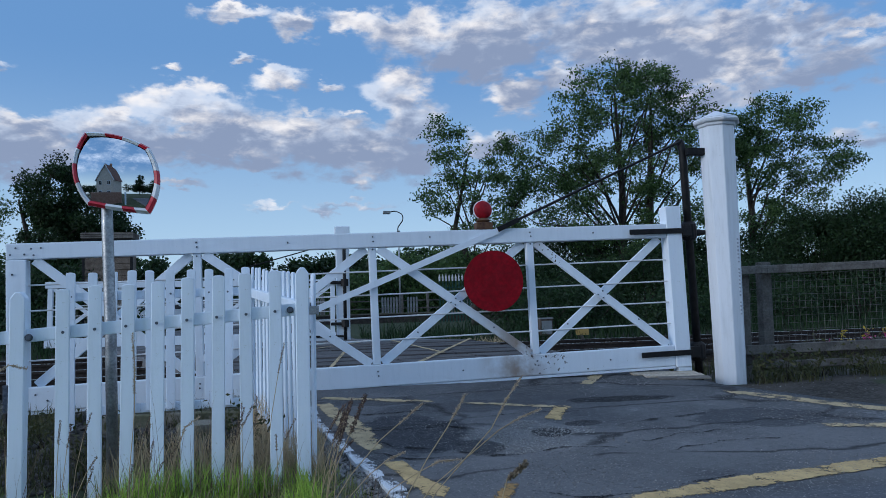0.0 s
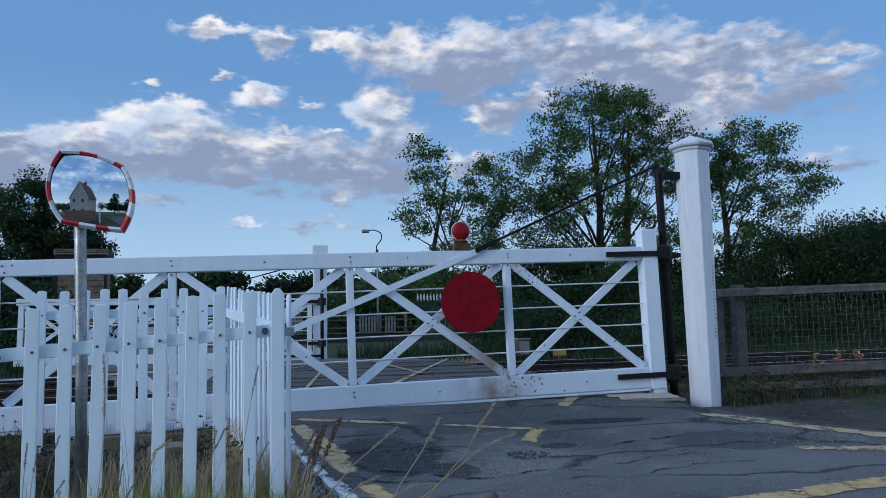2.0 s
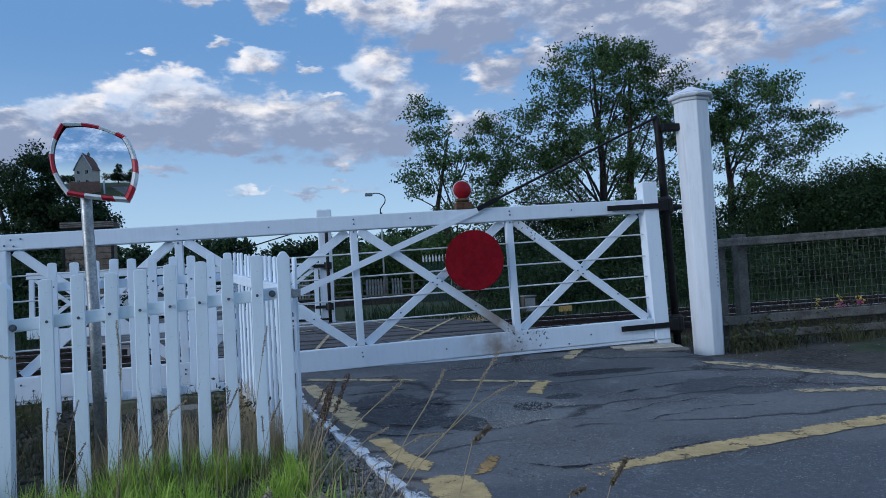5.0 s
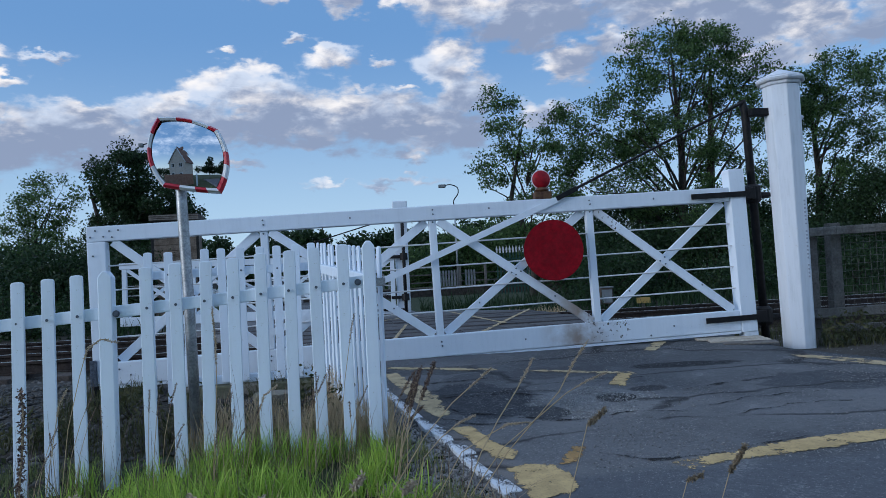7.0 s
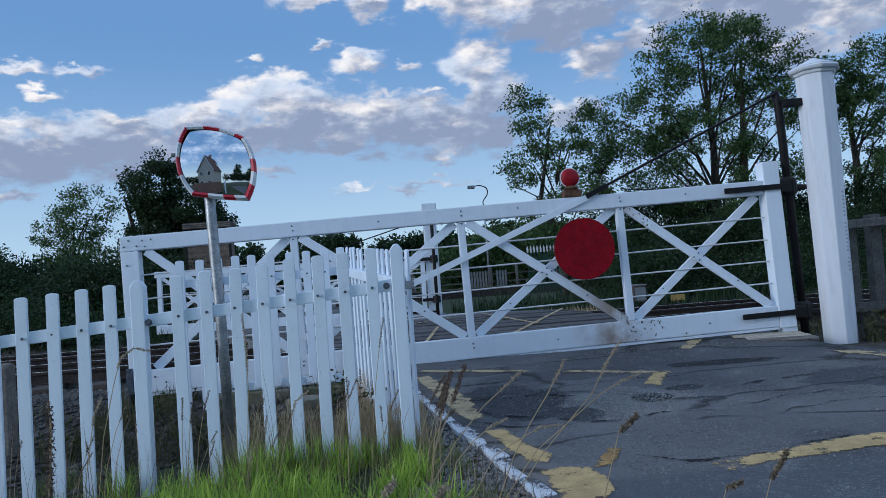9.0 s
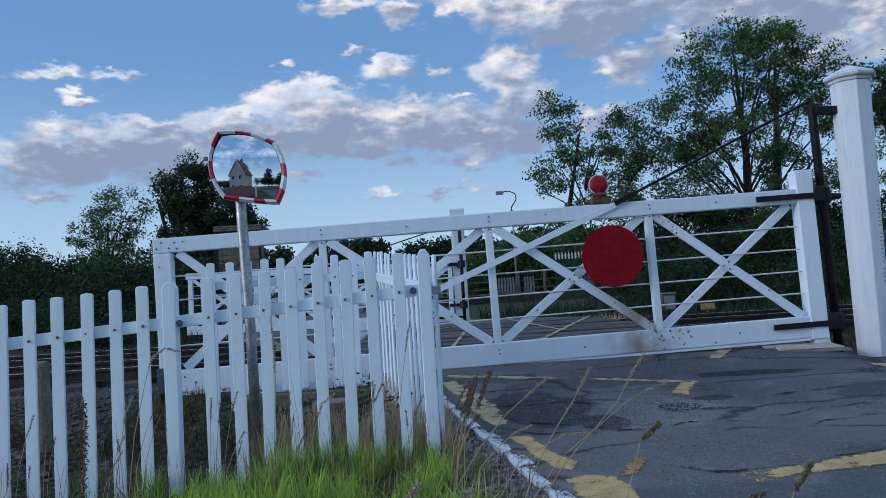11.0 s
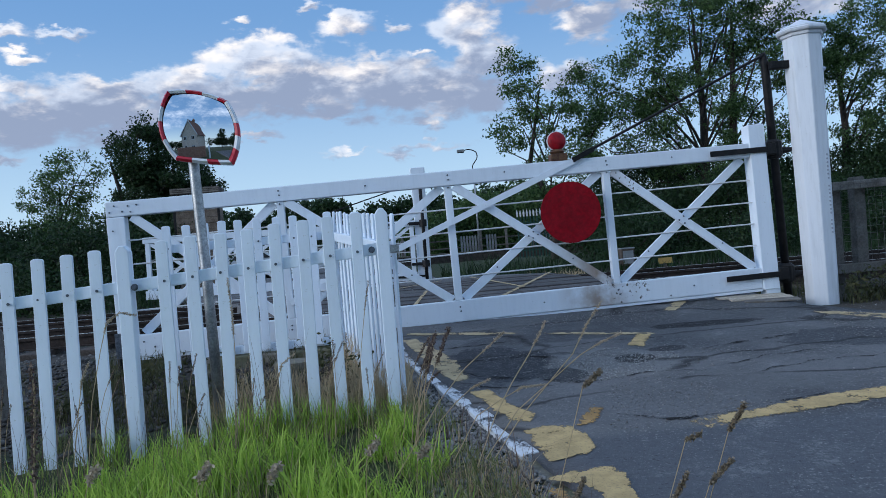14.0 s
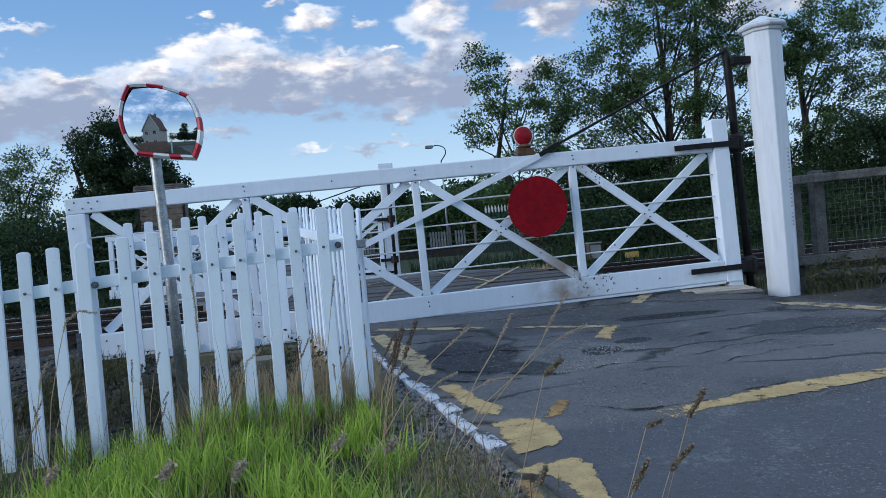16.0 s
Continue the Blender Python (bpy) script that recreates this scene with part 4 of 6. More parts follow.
# ---- traffic mirror ----
def build_mirror():
    m = thing("traffic_mirror", (-3.10, -2.38, -0.30), "convex traffic mirror with red and white rim on a steel pole", "traffic mirror")
    part("pole", tube([(0.04, 0, 0), (0.02, 0.0, 1.0), (-0.005, 0, 1.70), (-0.012, 0, 2.0)], 0.034, 18), GALV, m, "galvanised steel pole", True)
    part("clamp", box(-0.06, 0.04, -0.03, 0.045, 1.86, 1.92, 0.006), BLACK, m)
    # rim outline: a rectangle with bowed sides
    def ring(s, n=14):
        tl, tr, br, bl = (-0.168, 0.236), (0.206, 0.146), (0.210, -0.272), (-0.146, -0.218)
        out = []
        for (a, b), bow in (((tl, tr), 0.030), ((tr, br), 0.060), ((br, bl), 0.006), ((bl, tl), 0.080)):
            a, b = Vector(a), Vector(b)
            d = b - a
            nrm = Vector((-d.y, d.x)).normalized()
            for i in range(n):
                t = i / n
                out.append((a + d * t + nrm * bow * 4 * t * (1 - t)) * s)
        return out
    at = MIRROR_AT
    outer, inner = ring(1.0), ring(0.885)
    n = len(outer)
    # bands of the rim
    segs = [(0, 4), (4, 8), (8, 12), (12, 14), (14, 19), (19, 22), (22, 25), (25, 28), (28, 31), (31, 34), (34, 38), (38, 42), (42, 46), (46, 50), (50, 53), (53, 56)]
    cols = "wr" * 8
    for (a, b), c in zip(segs, cols):
        bm = bmesh.new()
        rows = []
        for i in range(a, b + 1):
            o, q = outer[i % n], inner[i % n]
            mid = (Vector(o) * 0.55 + Vector(q) * 0.45)
            rows.append([bm.verts.new((o[0], 0.012, o[1])), bm.verts.new((o[0], -0.010, o[1])), bm.verts.new((mid[0], -0.034, mid[1])), bm.verts.new((q[0], -0.026, q[1]))])
        for p, q in zip(rows, rows[1:]):
            for j in range(3):
                bm.faces.new((p[j], q[j], q[j + 1], p[j + 1]))
        bmesh.ops.recalc_face_normals(bm, faces=bm.faces[:])
        part("rim_band", bm, REFR if c == "r" else REFW, m, "red reflective rim band" if c == "r" else "white reflective rim band", at=at)
    bm = bmesh.new()
    rings = []
    def sag(x, z):
        return -0.004 - (math.sqrt(1.0 - x * x - z * z) - math.sqrt(1.0 - 0.27 ** 2))

    for s in (1.0, 0.9, 0.8, 0.7, 0.6, 0.5, 0.4, 0.3, 0.2, 0.1):
        rings.append([bm.verts.new((x * 0.895 * s, sag(x * 0.895 * s, z * 0.895 * s), z * 0.895 * s)) for x, z in outer])
    for p, q in zip(rings, rings[1:]):
        for i in range(n):
            bm.faces.new((p[i], p[(i + 1) % n], q[(i + 1) % n], q[i]))
    c = bm.verts.new((0, sag(0, 0), 0))
    for i in range(n):
        bm.faces.new((rings[-1][i], rings[-1][(i + 1) % n], c))
    bmesh.ops.recalc_face_normals(bm, faces=bm.faces[:])
    part("mirror_face", bm, MIRROR, m, "bulging mirror surface", True, at)
    bm = bmesh.new()
    bm.faces.new([bm.verts.new((x, 0.014, z)) for x, z in outer])
    part("back_plate", bm, BLACK, m, "dark back plate", at=at)


MIRROR_AT = Matrix.Translation((0.045, -0.055, 2.025)) @ Matrix.Rotation(radians(2), 4, "Z") @ Matrix.Rotation(radians(-2), 4, "X")
build_mirror()


# ---- right-hand timber and mesh fence ----
def build_mesh_fence():
    f = thing("mesh_fence", (2.80, 0.10, 0.0), "weathered timber fence filled with rusty wire mesh", "fence")
    slope = 0.022
    part("top_rail", box(0.0, 5.2, -0.05, 0.05, -0.045, 0.045, 0.01), WOOD, f, at=pose(0.03, 0, 1.145, 0, -math.degrees(math.atan(slope)), 0))
    part("bottom_rail", box(0.0, 5.2, -0.04, 0.04, -0.05, 0.05, 0.01), WOOD, f, at=pose(0.06, 0.0, 0.275, 0, -0.2, 0))
    part("lower_board", box(0.0, 5.2, -0.03, 0.03, -0.04, 0.04, 0.01), WOOD, f, at=pose(0.3, 0.06, 0.10, 0, 0.4, 0))
    for x, w, h in ((0.12, 0.09, 1.10), (0.38, 0.13, 1.24), (3.7, 0.12, 1.18)):
        part("post", box(-w / 2, w / 2, -0.05, 0.05, -0.25, h, 0.012), WOOD, f, at=pose(x, 0.11, 0, 0, 0.8, 0))
    verts, faces = [], []

    def wire(p, q, r=0.0018):
        d = (Vector(q) - Vector(p))
        a = Vector((0, 1, 0)) * r
        c = d.cross(Vector((0, 1, 0))).normalized() * r
        base = len(verts)
        for e in (p, q):
            for s in (a, c, -a, -c):
                verts.append(tuple(Vector(e) + s))
        for j in range(4):
            faces.append((base + j, base + (j + 1) % 4, base + 4 + (j + 1) % 4, base + 4 + j))
    xs = np.arange(0.10, 5.15, 0.075)
    zs = np.arange(0.33, 1.22, 0.075)
    for x in xs:
        wire((x, -0.055, 0.30), (x + 0.01, -0.055, 1.20 + slope * x))
    for z in zs:
        for i in range(len(xs) - 1):
            sag = lambda q: 0.010 * noise.noise((q * 1.5, z * 3, 2))
            wire((xs[i], -0.057, z + slope * xs[i] * (z / 1.2) + sag(xs[i])), (xs[i + 1], -0.057, z + slope * xs[i + 1] * (z / 1.2) + sag(xs[i + 1])))
    part("wire_mesh", from_arrays("wire_mesh", verts, faces, MESHW), MESHW, f, "rusty square wire mesh")


build_mesh_fence()


# ---- trees, bushes and grass ----
def leaf_cloud(centres, per, spread, size, rng):
    """Small folded leaves round each centre, as arrays of vertices and faces."""
    n = len(centres) * per
    c = np.repeat(np.array(centres), per, axis=0) + rng.normal(0, 1, (n, 3)) * np.array(spread)
    u = rng.normal(0, 1, (n, 3))
    u[:, 2] -= 0.35
    u /= np.linalg.norm(u, axis=1)[:, None]
    w = np.cross(u, rng.normal(0, 1, (n, 3)))
    w /= np.linalg.norm(w, axis=1)[:, None]
    s = size * rng.uniform(0.6, 1.35, (n, 1))
    up = np.cross(u, w) * s * 0.14
    v = np.stack([c, c + u * s * 0.5 + w * s * 0.26 + up, c + u * s, c + u * s * 0.5 - w * s * 0.26 + up], 1).reshape(-1, 3)
    f = np.arange(n * 4).reshape(-1, 4)
    return v, f


def fast_mesh(name, v, f, mat):
    me = bpy.data.meshes.new(name)
    me.vertices.add(len(v))
    me.vertices.foreach_set("co", np.asarray(v, np.float32).ravel())
    k = f.shape[1]
    me.loops.add(f.size)
    me.loops.foreach_set("vertex_index", f.astype(np.int32).ravel())
    me.polygons.add(len(f))
    me.polygons.foreach_set("loop_start", np.arange(0, f.size, k, dtype=np.int32))
    me.update(calc_edges=True)
    me.materials.append(mat)
    return me


def tree(base, lobes, label, seed, clusters=55, per=42, leaf=0.20, mat=None, trunk=0.22, stems=1, name="tree", clump=0.23, group="trees beyond the railway"):
    """lobes: ellipsoids of the crown relative to the base: x, y, z, rx, ry, rz."""
    rng = np.random.default_rng(seed)
    t = thing(name, base, label, "tree", group)
    wood = None
    tips = []
    top = max(l[2] for l in lobes)
    for s in range(stems):
        ox = (s - (stems - 1) / 2) * 1.2
        low = [(ox, 0, -0.3), (ox * 1.05 + rng.normal() * .1, 0, top * 0.25), (ox * 1.1 + rng.normal() * .2, rng.normal() * .2, top * 0.55), (ox * 0.9 + rng.normal() * .3, rng.normal() * .3, top * 0.95)]
        wood = tube(low, [trunk * 1.15, trunk, trunk * 0.7, trunk * 0.22], 9, wood)
    cents = []
    for lx, ly, lz, rx, ry, rz in lobes:
        vol = (rx * rz) / 4.0
        foot = -0.6 if stems > 1 and lx < 0 else (0.6 if stems > 1 else 0)
        knots = []
        for _ in range(max(2, int(2.6 * vol + 1.5))):
            d = rng.normal(0, 1, 3)
            d /= np.linalg.norm(d)
            end = Vector((lx, ly, lz)) + Vector(d * np.array((rx, ry, rz)) * 0.62)
            z0 = max(0.6, min(end.z - 0.35 * abs(end.x - foot) - 0.6, top * 0.85) * rng.uniform(0.62, 0.95))
            root = Vector((foot, 0, z0))
            mid = root.lerp(end, 0.45) + Vector((0, 0, 0.10 * (end - root).length)) + Vector(rng.normal(0, 0.12, 3))
            three = mid.lerp(end, 0.55) + Vector(rng.normal(0, 0.12, 3))
            wood = tube([root, mid, three, end], [trunk * 0.30, trunk * 0.20, trunk * 0.12, trunk * 0.05], 5, wood)
            knots += [mid.lerp(three, h) for h in (0, .33, .66)] + [three.lerp(end, h) for h in (0, .33, .66, 1)]
        for _ in range(max(8, int(clusters * vol))):
            d = rng.normal(0, 1, 3)
            d /= np.linalg.norm(d)
            r = rng.uniform(0.3, 1.0) ** 0.6
            p = Vector(np.array((lx, ly, lz)) + d * np.array((rx, ry, rz)) * r)
            a = min(knots, key=lambda q: (q - p).length + 0.8 * max(0, q.z - p.z))
            k = a.lerp(p, 0.5) + Vector(rng.normal(0, 0.10, 3)) + Vector((0, 0, 0.06))
            cents += [tuple(p), tuple(p), tuple(k.lerp(p, 0.4))]
            if rng.random() < 0.7:
                wood = tube([a, k, p], [trunk * 0.07, trunk * 0.045, 0.004], 3, wood, False)
    part("trunk", wood, BARK, t, "dark trunk and limbs")
    v, f = leaf_cloud(cents, max(8, int(per * 0.44)), (clump * 0.85, clump * 0.85, clump * 0.55), leaf * 0.84, rng)
    part("crown", fast_mesh("crown", v, f, mat or LEAF), mat or LEAF, t, "open leafy crown")
    return t


tree((12.3, 22, 0.1), [(-.4, 0, 9.2, 2.9, 2.4, 2.2), (-3.2, .4, 7.1, 2.3, 2, 1.7), (2.2, 0, 8.4, 2.1, 2, 1.7), (-.8, -.3, 6.2, 3.0, 2, 1.4), (-4.4, 0, 5.2, 1.7, 1.5, 1.1), (1.0, .5, 10.2, 1.6, 1.5, 1.2), (3.3, 0, 6.6, 1.0, 1.0, .9), (-2.6, 0, 4.1, 2.2, 1.5, 1.1), (1.6, 0, 4.6, 2.2, 1.5, 1.2), (-.5, 0, 3.3, 2.4, 1.4, .9)],
     "tall green broadleaf tree with twin trunks", 11, 52, 90, 0.155, trunk=0.20, stems=2)
tree((18.1, 22.5, 0.1), [(1.5, 0, 8.7, 2.4, 2, 1.5), (3.7, 0, 7.2, 1.9, 1.6, 1.3), (.3, 0, 6.8, 1.9, 1.6, 1.5), (2.2, 0, 5.6, 1.9, 1.4, 1.0), (-.7, 0, 8.2, 1.2, 1.2, 1.1), (.6, 0, 4.4, 1.4, 1.2, .8), (2.6, 0, 3.8, 1.9, 1.2, 1.0)],
     "green broadleaf tree with a wide open crown", 12, 52, 90, 0.155, trunk=0.2)
tree((5.0, 21.5, 0.1), [(-.8, 0, 7.2, 1.0, 1.1, 1.4), (.3, 0, 5.8, 1.5, 1.3, 1.2), (-1.5, 0, 5.1, 1.0, .9, .8), (1.6, .3, 6.8, .8, .8, 1.0), (.9, 0, 4.3, 1.6, 1.1, .9), (-.2, 0, 3.2, 1.8, 1.1, .9)],
     "slender young green tree with thin top shoots", 13, 54, 80, 0.15, trunk=0.14)
tree((-13.2, 29, 0.1), [(.5, 0, 6.5, 1.5, 1.6, 1.7), (2.4, 0, 5.2, 1.8, 1.7, 1.4), (.6, 0, 4.4, 1.7, 1.6, 1.4), (1.6, 0, 3.2, 2.3, 1.6, 1.2)], "dark green bushy tree beside the railway", 14, 110, 110, 0.17, LEAFD, 0.2)
tree((-16.8, 30, 0.1), [(.4, 0, 5.6, 1.7, 1.6, 1.4), (-.9, 0, 4.3, 1.3, 1.3, 1.2), (.8, 0, 3.8, 1.8, 1.4, 1.0)], "thin light-crowned tree beside the railway", 15, 54, 80, 0.15, LEAF, 0.13)
tree((-26.5, 31, 0.1), [(0, 0, 4.6, 2.6, 2, 1.5), (-2.8, 0, 4.9, 2.0, 2, 1.6), (2.4, 0, 3.6, 2.0, 2, 1.2), (1.8, 0, 4.6, .9, .9, .8)], "dark green tree over a hedge", 16, 70, 95, 0.18, LEAFD, 0.2)


def bushes(name, rows, label, seed, mat, leaf=0.12, per=105, category="bush", dens=52):
    rng = np.random.default_rng(seed)
    for x, y, z, rx, ry, rz in rows:
        t = thing(name, (x, y, ground_z(x, y) if abs(y) < 9 else 0.05), label, category, name + "es" if name.endswith("sh") else name + "s")
        cents, wood = [], None
        for _ in range(int(dens * max(rx * rz, 0.5) / 1.6)):
            d = rng.normal(0, 1, 3)
            d /= np.linalg.norm(d)
            r = rng.uniform(0.3, 1.0) ** 0.5
            p = np.array((0, 0, z)) + d * np.array((rx, ry, rz)) * r
            p[2] = max(p[2], 0.1)
            cents.append(p)
            if rng.random() < 0.25:
                wood = tube([(p[0] * .2, p[1] * .2, 0), tuple(p * 0.6), tuple(p)], [min(0.04, rx * .03), min(0.025, rx * .02), min(0.01, rx * .01)], 4, wood, False)
        if wood is None:
            wood = tube([(0, 0, 0), (0, 0, z)], min(0.04, rx * .03), 5)
        part("stem", wood, BARK, t, "bare woody stems")
        soft = min(0.32, 0.25 * rx + 0.02)
        v, f = leaf_cloud(cents, per, (soft, soft, soft * 0.75), leaf, rng)
        part("foliage", fast_mesh("foliage", v, f, mat), mat, t)


rb = random.Random(21)
bushes("bush", [(7.4 + i * 1.9 + rb.uniform(-.4, .4), 18.5 + rb.uniform(-1, 1.5), rb.uniform(1.0, 1.5), rb.uniform(1.3, 1.8), 1.2, rb.uniform(1.1, 1.7)) for i in range(7)],
       "dense dark green bush behind the railway", 31, LEAFD)
bushes("bush", [(7.2 + i * 2.3 + rb.uniform(-.4, .4), 23.5 + rb.uniform(-1, 1.5), rb.uniform(1.8, 2.4), rb.uniform(1.7, 2.2), 1.2, rb.uniform(1.5, 2.0)) for i in range(6)],
       "dense dark green bush behind the railway", 36, LEAFD)
bushes("bush", [(4.6 + i * 1.7 + rb.uniform(-.4, .4), 11.9 + rb.uniform(-.6, .8), .40, 1.2, .8, .75 + rb.uniform(-.2, .3)) for i in range(14)] + [(-8.5 - i * 1.8, 11.6 + rb.uniform(-.5, .8), .35, 1.3, .8, .7 + rb.uniform(-.2, .3)) for i in range(9)],
       "low dark green bush beside the track", 39, LEAFD, 0.09, 110, dens=60)
bushes("hedge_bush", [(19.5 + i * 2.0 + rb.uniform(-.4, .4), 19.5 + rb.uniform(-1, 1), 2.3 + .12 * i, 1.9, 1.5, 2.5 + .1 * i) for i in range(6)],
       "tall dark green hedge beside the track", 32, LEAFD, 0.12, 140, dens=60)
bushes("hedge_bush", [(-9.0 - i * 2.0 + rb.uniform(-.4, .4), 17.5 + rb.uniform(-1, 2) + i * .3, 1.2, 1.7, 1.4, 1.35 + .06 * i) for i in range(11)],
       "dark green hedge bush behind the track", 33, LEAFD, 0.115, 110)
bushes("hedge_bush", [(-20.0 - i * 2.4, 26 + rb.uniform(-1, 2), 2.2, 2.1, 1.6, 1.9) for i in range(7)],
       "dark green hedge bush behind the track", 37, LEAFD, 0.14, 100)
bushes("far_tree", [(-34 + i * 3.6 + rb.uniform(-1, 1), 58 + rb.uniform(-3, 3), 2.7 + rb.uniform(-.3, .7), 3.0, 2.2, 2.9 + rb.uniform(-.4, .8)) for i in range(14)],
       "distant dark tree on the skyline", 34, LEAFD, 0.42, 40, "tree", 22)
bushes("bush", [(1.2, 40, 1.7, 2.2, 1.5, 1.6), (5.2, 41, 2.2, 2.4, 1.5, 2.1), (9, 40, 2.4, 2.6, 1.5, 2.2)], "rounded green bush by the far platform", 35, LEAF, 0.22, 40)


def blades(name, spots, mat, label, category, seed, width=0.006, lean=0.5, seg=3):
    """spots: rows of x, y, z, height. Curved blades that taper to a tip, in one mesh."""
    rng = np.random.default_rng(seed)
    s = np.asarray(spots)
    n = len(s)
    a = rng.uniform(0, 2 * np.pi, n)
    d = np.stack([np.cos(a), np.sin(a), np.zeros(n)], 1)
    side = np.stack([-np.sin(a + rng.normal(0, .6, n)), np.cos(a), np.zeros(n)], 1)
    bend = rng.uniform(0.1, 1.0, n) * lean
    v = np.zeros((n, seg * 2 + 1, 3))
    for i in range(seg + 1):
        t = i / seg
        p = s[:, :3] + d * (s[:, 3] * bend * t * t)[:, None]
        p[:, 2] += s[:, 3] * (t - 0.35 * bend * t * t)
        if i < seg:
            w = (width * rng.uniform(.9, 1.1, n) * (1 - 0.75 * t))[:, None]
            v[:, 2 * i], v[:, 2 * i + 1] = p - side * w, p + side * w
        else:
            v[:, 2 * seg] = p
    k = seg * 2 + 1
    base = (np.arange(n) * k)[:, None]
    tris = []
    for i in range(seg - 1):
        tris += [(2 * i, 2 * i + 1, 2 * i + 3), (2 * i, 2 * i + 3, 2 * i + 2)]
    tris.append((2 * seg - 2, 2 * seg - 1, 2 * seg))
    f = np.concatenate([base + np.array(q) for q in tris])
    ob = new(name, fast_mesh(name, v.reshape(-1, 3), f, mat))
    return tagged(ob, label, category, kind="stuff")


def scatter(n, x0, x1, y0, y1, h0, h1, seed, keep=lambda x, y: True, up=None):
    rng = random.Random(seed)
    out = []
    while len(out) < n:
        x, y = rng.uniform(x0, x1), rng.uniform(y0, y1)
        if keep(x, y):
            out.append((x, y, (up or ground_z)(x, y) - 0.01, rng.uniform(h0, h1) * (0.75 + 0.5 * noise.noise((x * 1.3, y * 1.3, 8)))))
    return out


verge = lambda x, y: x < kerb_x(y) - 0.40 + 0.22 * noise.noise((x * 2, y * 2, 11)) - 0.10 * max(0, -3.3 - y)
tuft = lambda x, y: noise.noise((x * 2.6, y * 2.6, 14))
blades("grass", scatter(10500, -4.9, -1.4, -5.9, -3.5, 0.10, 0.36, 41, lambda x, y: verge(x, y) and tuft(x, y) > -0.10), GRASS, "long fresh green grass on the verge", "grass", 51, 0.0036, 0.75, 4)
blades("grass", scatter(4200, -6.2, -1.2, -8.4, -5.6, 0.08, 0.26, 39, lambda x, y: verge(x, y) and tuft(x, y) > -0.05 and math.hypot(x + 2, y + 7.3) > 0.35), GRASS, "shorter green grass along the verge", "grass", 63, 0.0036, 0.75, 3)
blades("grass", scatter(4200, -4.9, -1.4, -5.9, -3.3, 0.16, 0.46, 40, lambda x, y: verge(x, y) and tuft(x, y) > 0.0), GRASS, "broad bright green grass blades on the verge", "grass", 62, 0.0062, 0.7, 5)
blades("grass", scatter(3600, -4.9, -1.7, -3.6, -2.9, 0.08, 0.34, 42, lambda x, y: verge(x, y) and tuft(x, y) > -0.05 + 0.25 * (x < -3.3)), GRASS, "green grass tufts at the foot of the fence", "grass", 60, 0.0036, 0.6, 4)
blades("grass", scatter(5000, -5.2, -1.35, -5.9, -2.9, 0.08, 0.34, 47, lambda x, y: x < kerb_x(y) - 0.34), OLIVE, "dull olive grass mixed into the verge", "grass", 61, 0.0030, 0.9, 4)
blades("grass", scatter(9000, -9.5, -0.9, -11.5, -4.6, 0.10, 0.34, 77, lambda x, y: x < kerb_x(max(y, -9)) - 0.35 and noise.noise((x * .9, y * .9, 17)) > -0.25 and math.hypot(x + 2, y + 7.3) > 0.7 + 0.5 * (y < -6)), GRASS, "rough grass on the verge behind", "grass", 50, 0.0055, 0.8, 3)
blades("grass", scatter(3200, -6.6, -1.6, -3.0, -2.2, 0.08, 0.24, 42, lambda x, y: x < kerb_x(y) - 0.22 and tuft(x, y) > -0.1 + 0.3 * (x < -3.2)), OLIVE, "thin grass behind the foot of the fence", "grass", 52, 0.003, 0.6, 3)
blades("dry_grass", scatter(900, -5.0, -1.6, -4.6, -2.4, 0.14, 0.38, 43, lambda x, y: x < kerb_x(y) - 0.2 and (x > -3.1 or y < -3.3)), STRAW, "dry brown grass among the green", "grass", 53, 0.0022, 0.5, 3)
blades("dry_grass", scatter(2200, -2.35, -1.80, -2.9, -1.0, 0.15, 0.42, 44, lambda x, y: x < kerb_x(y) - 0.08), STRAW, "brown dry weeds inside the fence corner", "grass", 54, 0.003, 0.6, 3)
blades("weed", scatter(5200, -6.5, -2.1, -2.4, 0.3, 0.06, 0.30, 45, lambda x, y: noise.noise((x * 1.3, y * 1.3, 3)) > 0.05), WEED, "patchy weeds on the stony ground", "weed", 55, 0.004, 0.8, 3)
blades("weed", scatter(1500, 2.62, 7.5, -0.45, 0.6, 0.08, 0.36, 46, lambda x, y: noise.noise((x * 1.4, y * 2, 5)) > -0.12 - 0.4 * (x < 3.4)), WEED, "straggling weeds at the fence foot", "weed", 56, 0.005, 0.9, 3)
blades("weed", scatter(3200, 0.6, 9, 1.0, 1.9, 0.10, 0.34, 47, lambda x, y: x > right_edge(y)), WEED, "weeds and dry grass beside the track", "weed", 57, 0.005, 0.8, 3)
blades("weed", scatter(6000, -8, 16, 9.5, 13, 0.2, 0.8, 48, lambda x, y: not left_edge(y) < x < right_edge(y) + .3), LEAFD, "rough weeds beyond the track", "weed", 58, 0.012, 0.8, 3)
blades("weed", scatter(350, 1.3, 2.6, 7.6, 9.4, 0.2, 0.5, 49, lambda x, y: x > right_edge(y) + 0.1), STRAW, "dry weeds at the crossing edge", "weed", 59, 0.008, 0.8, 3)

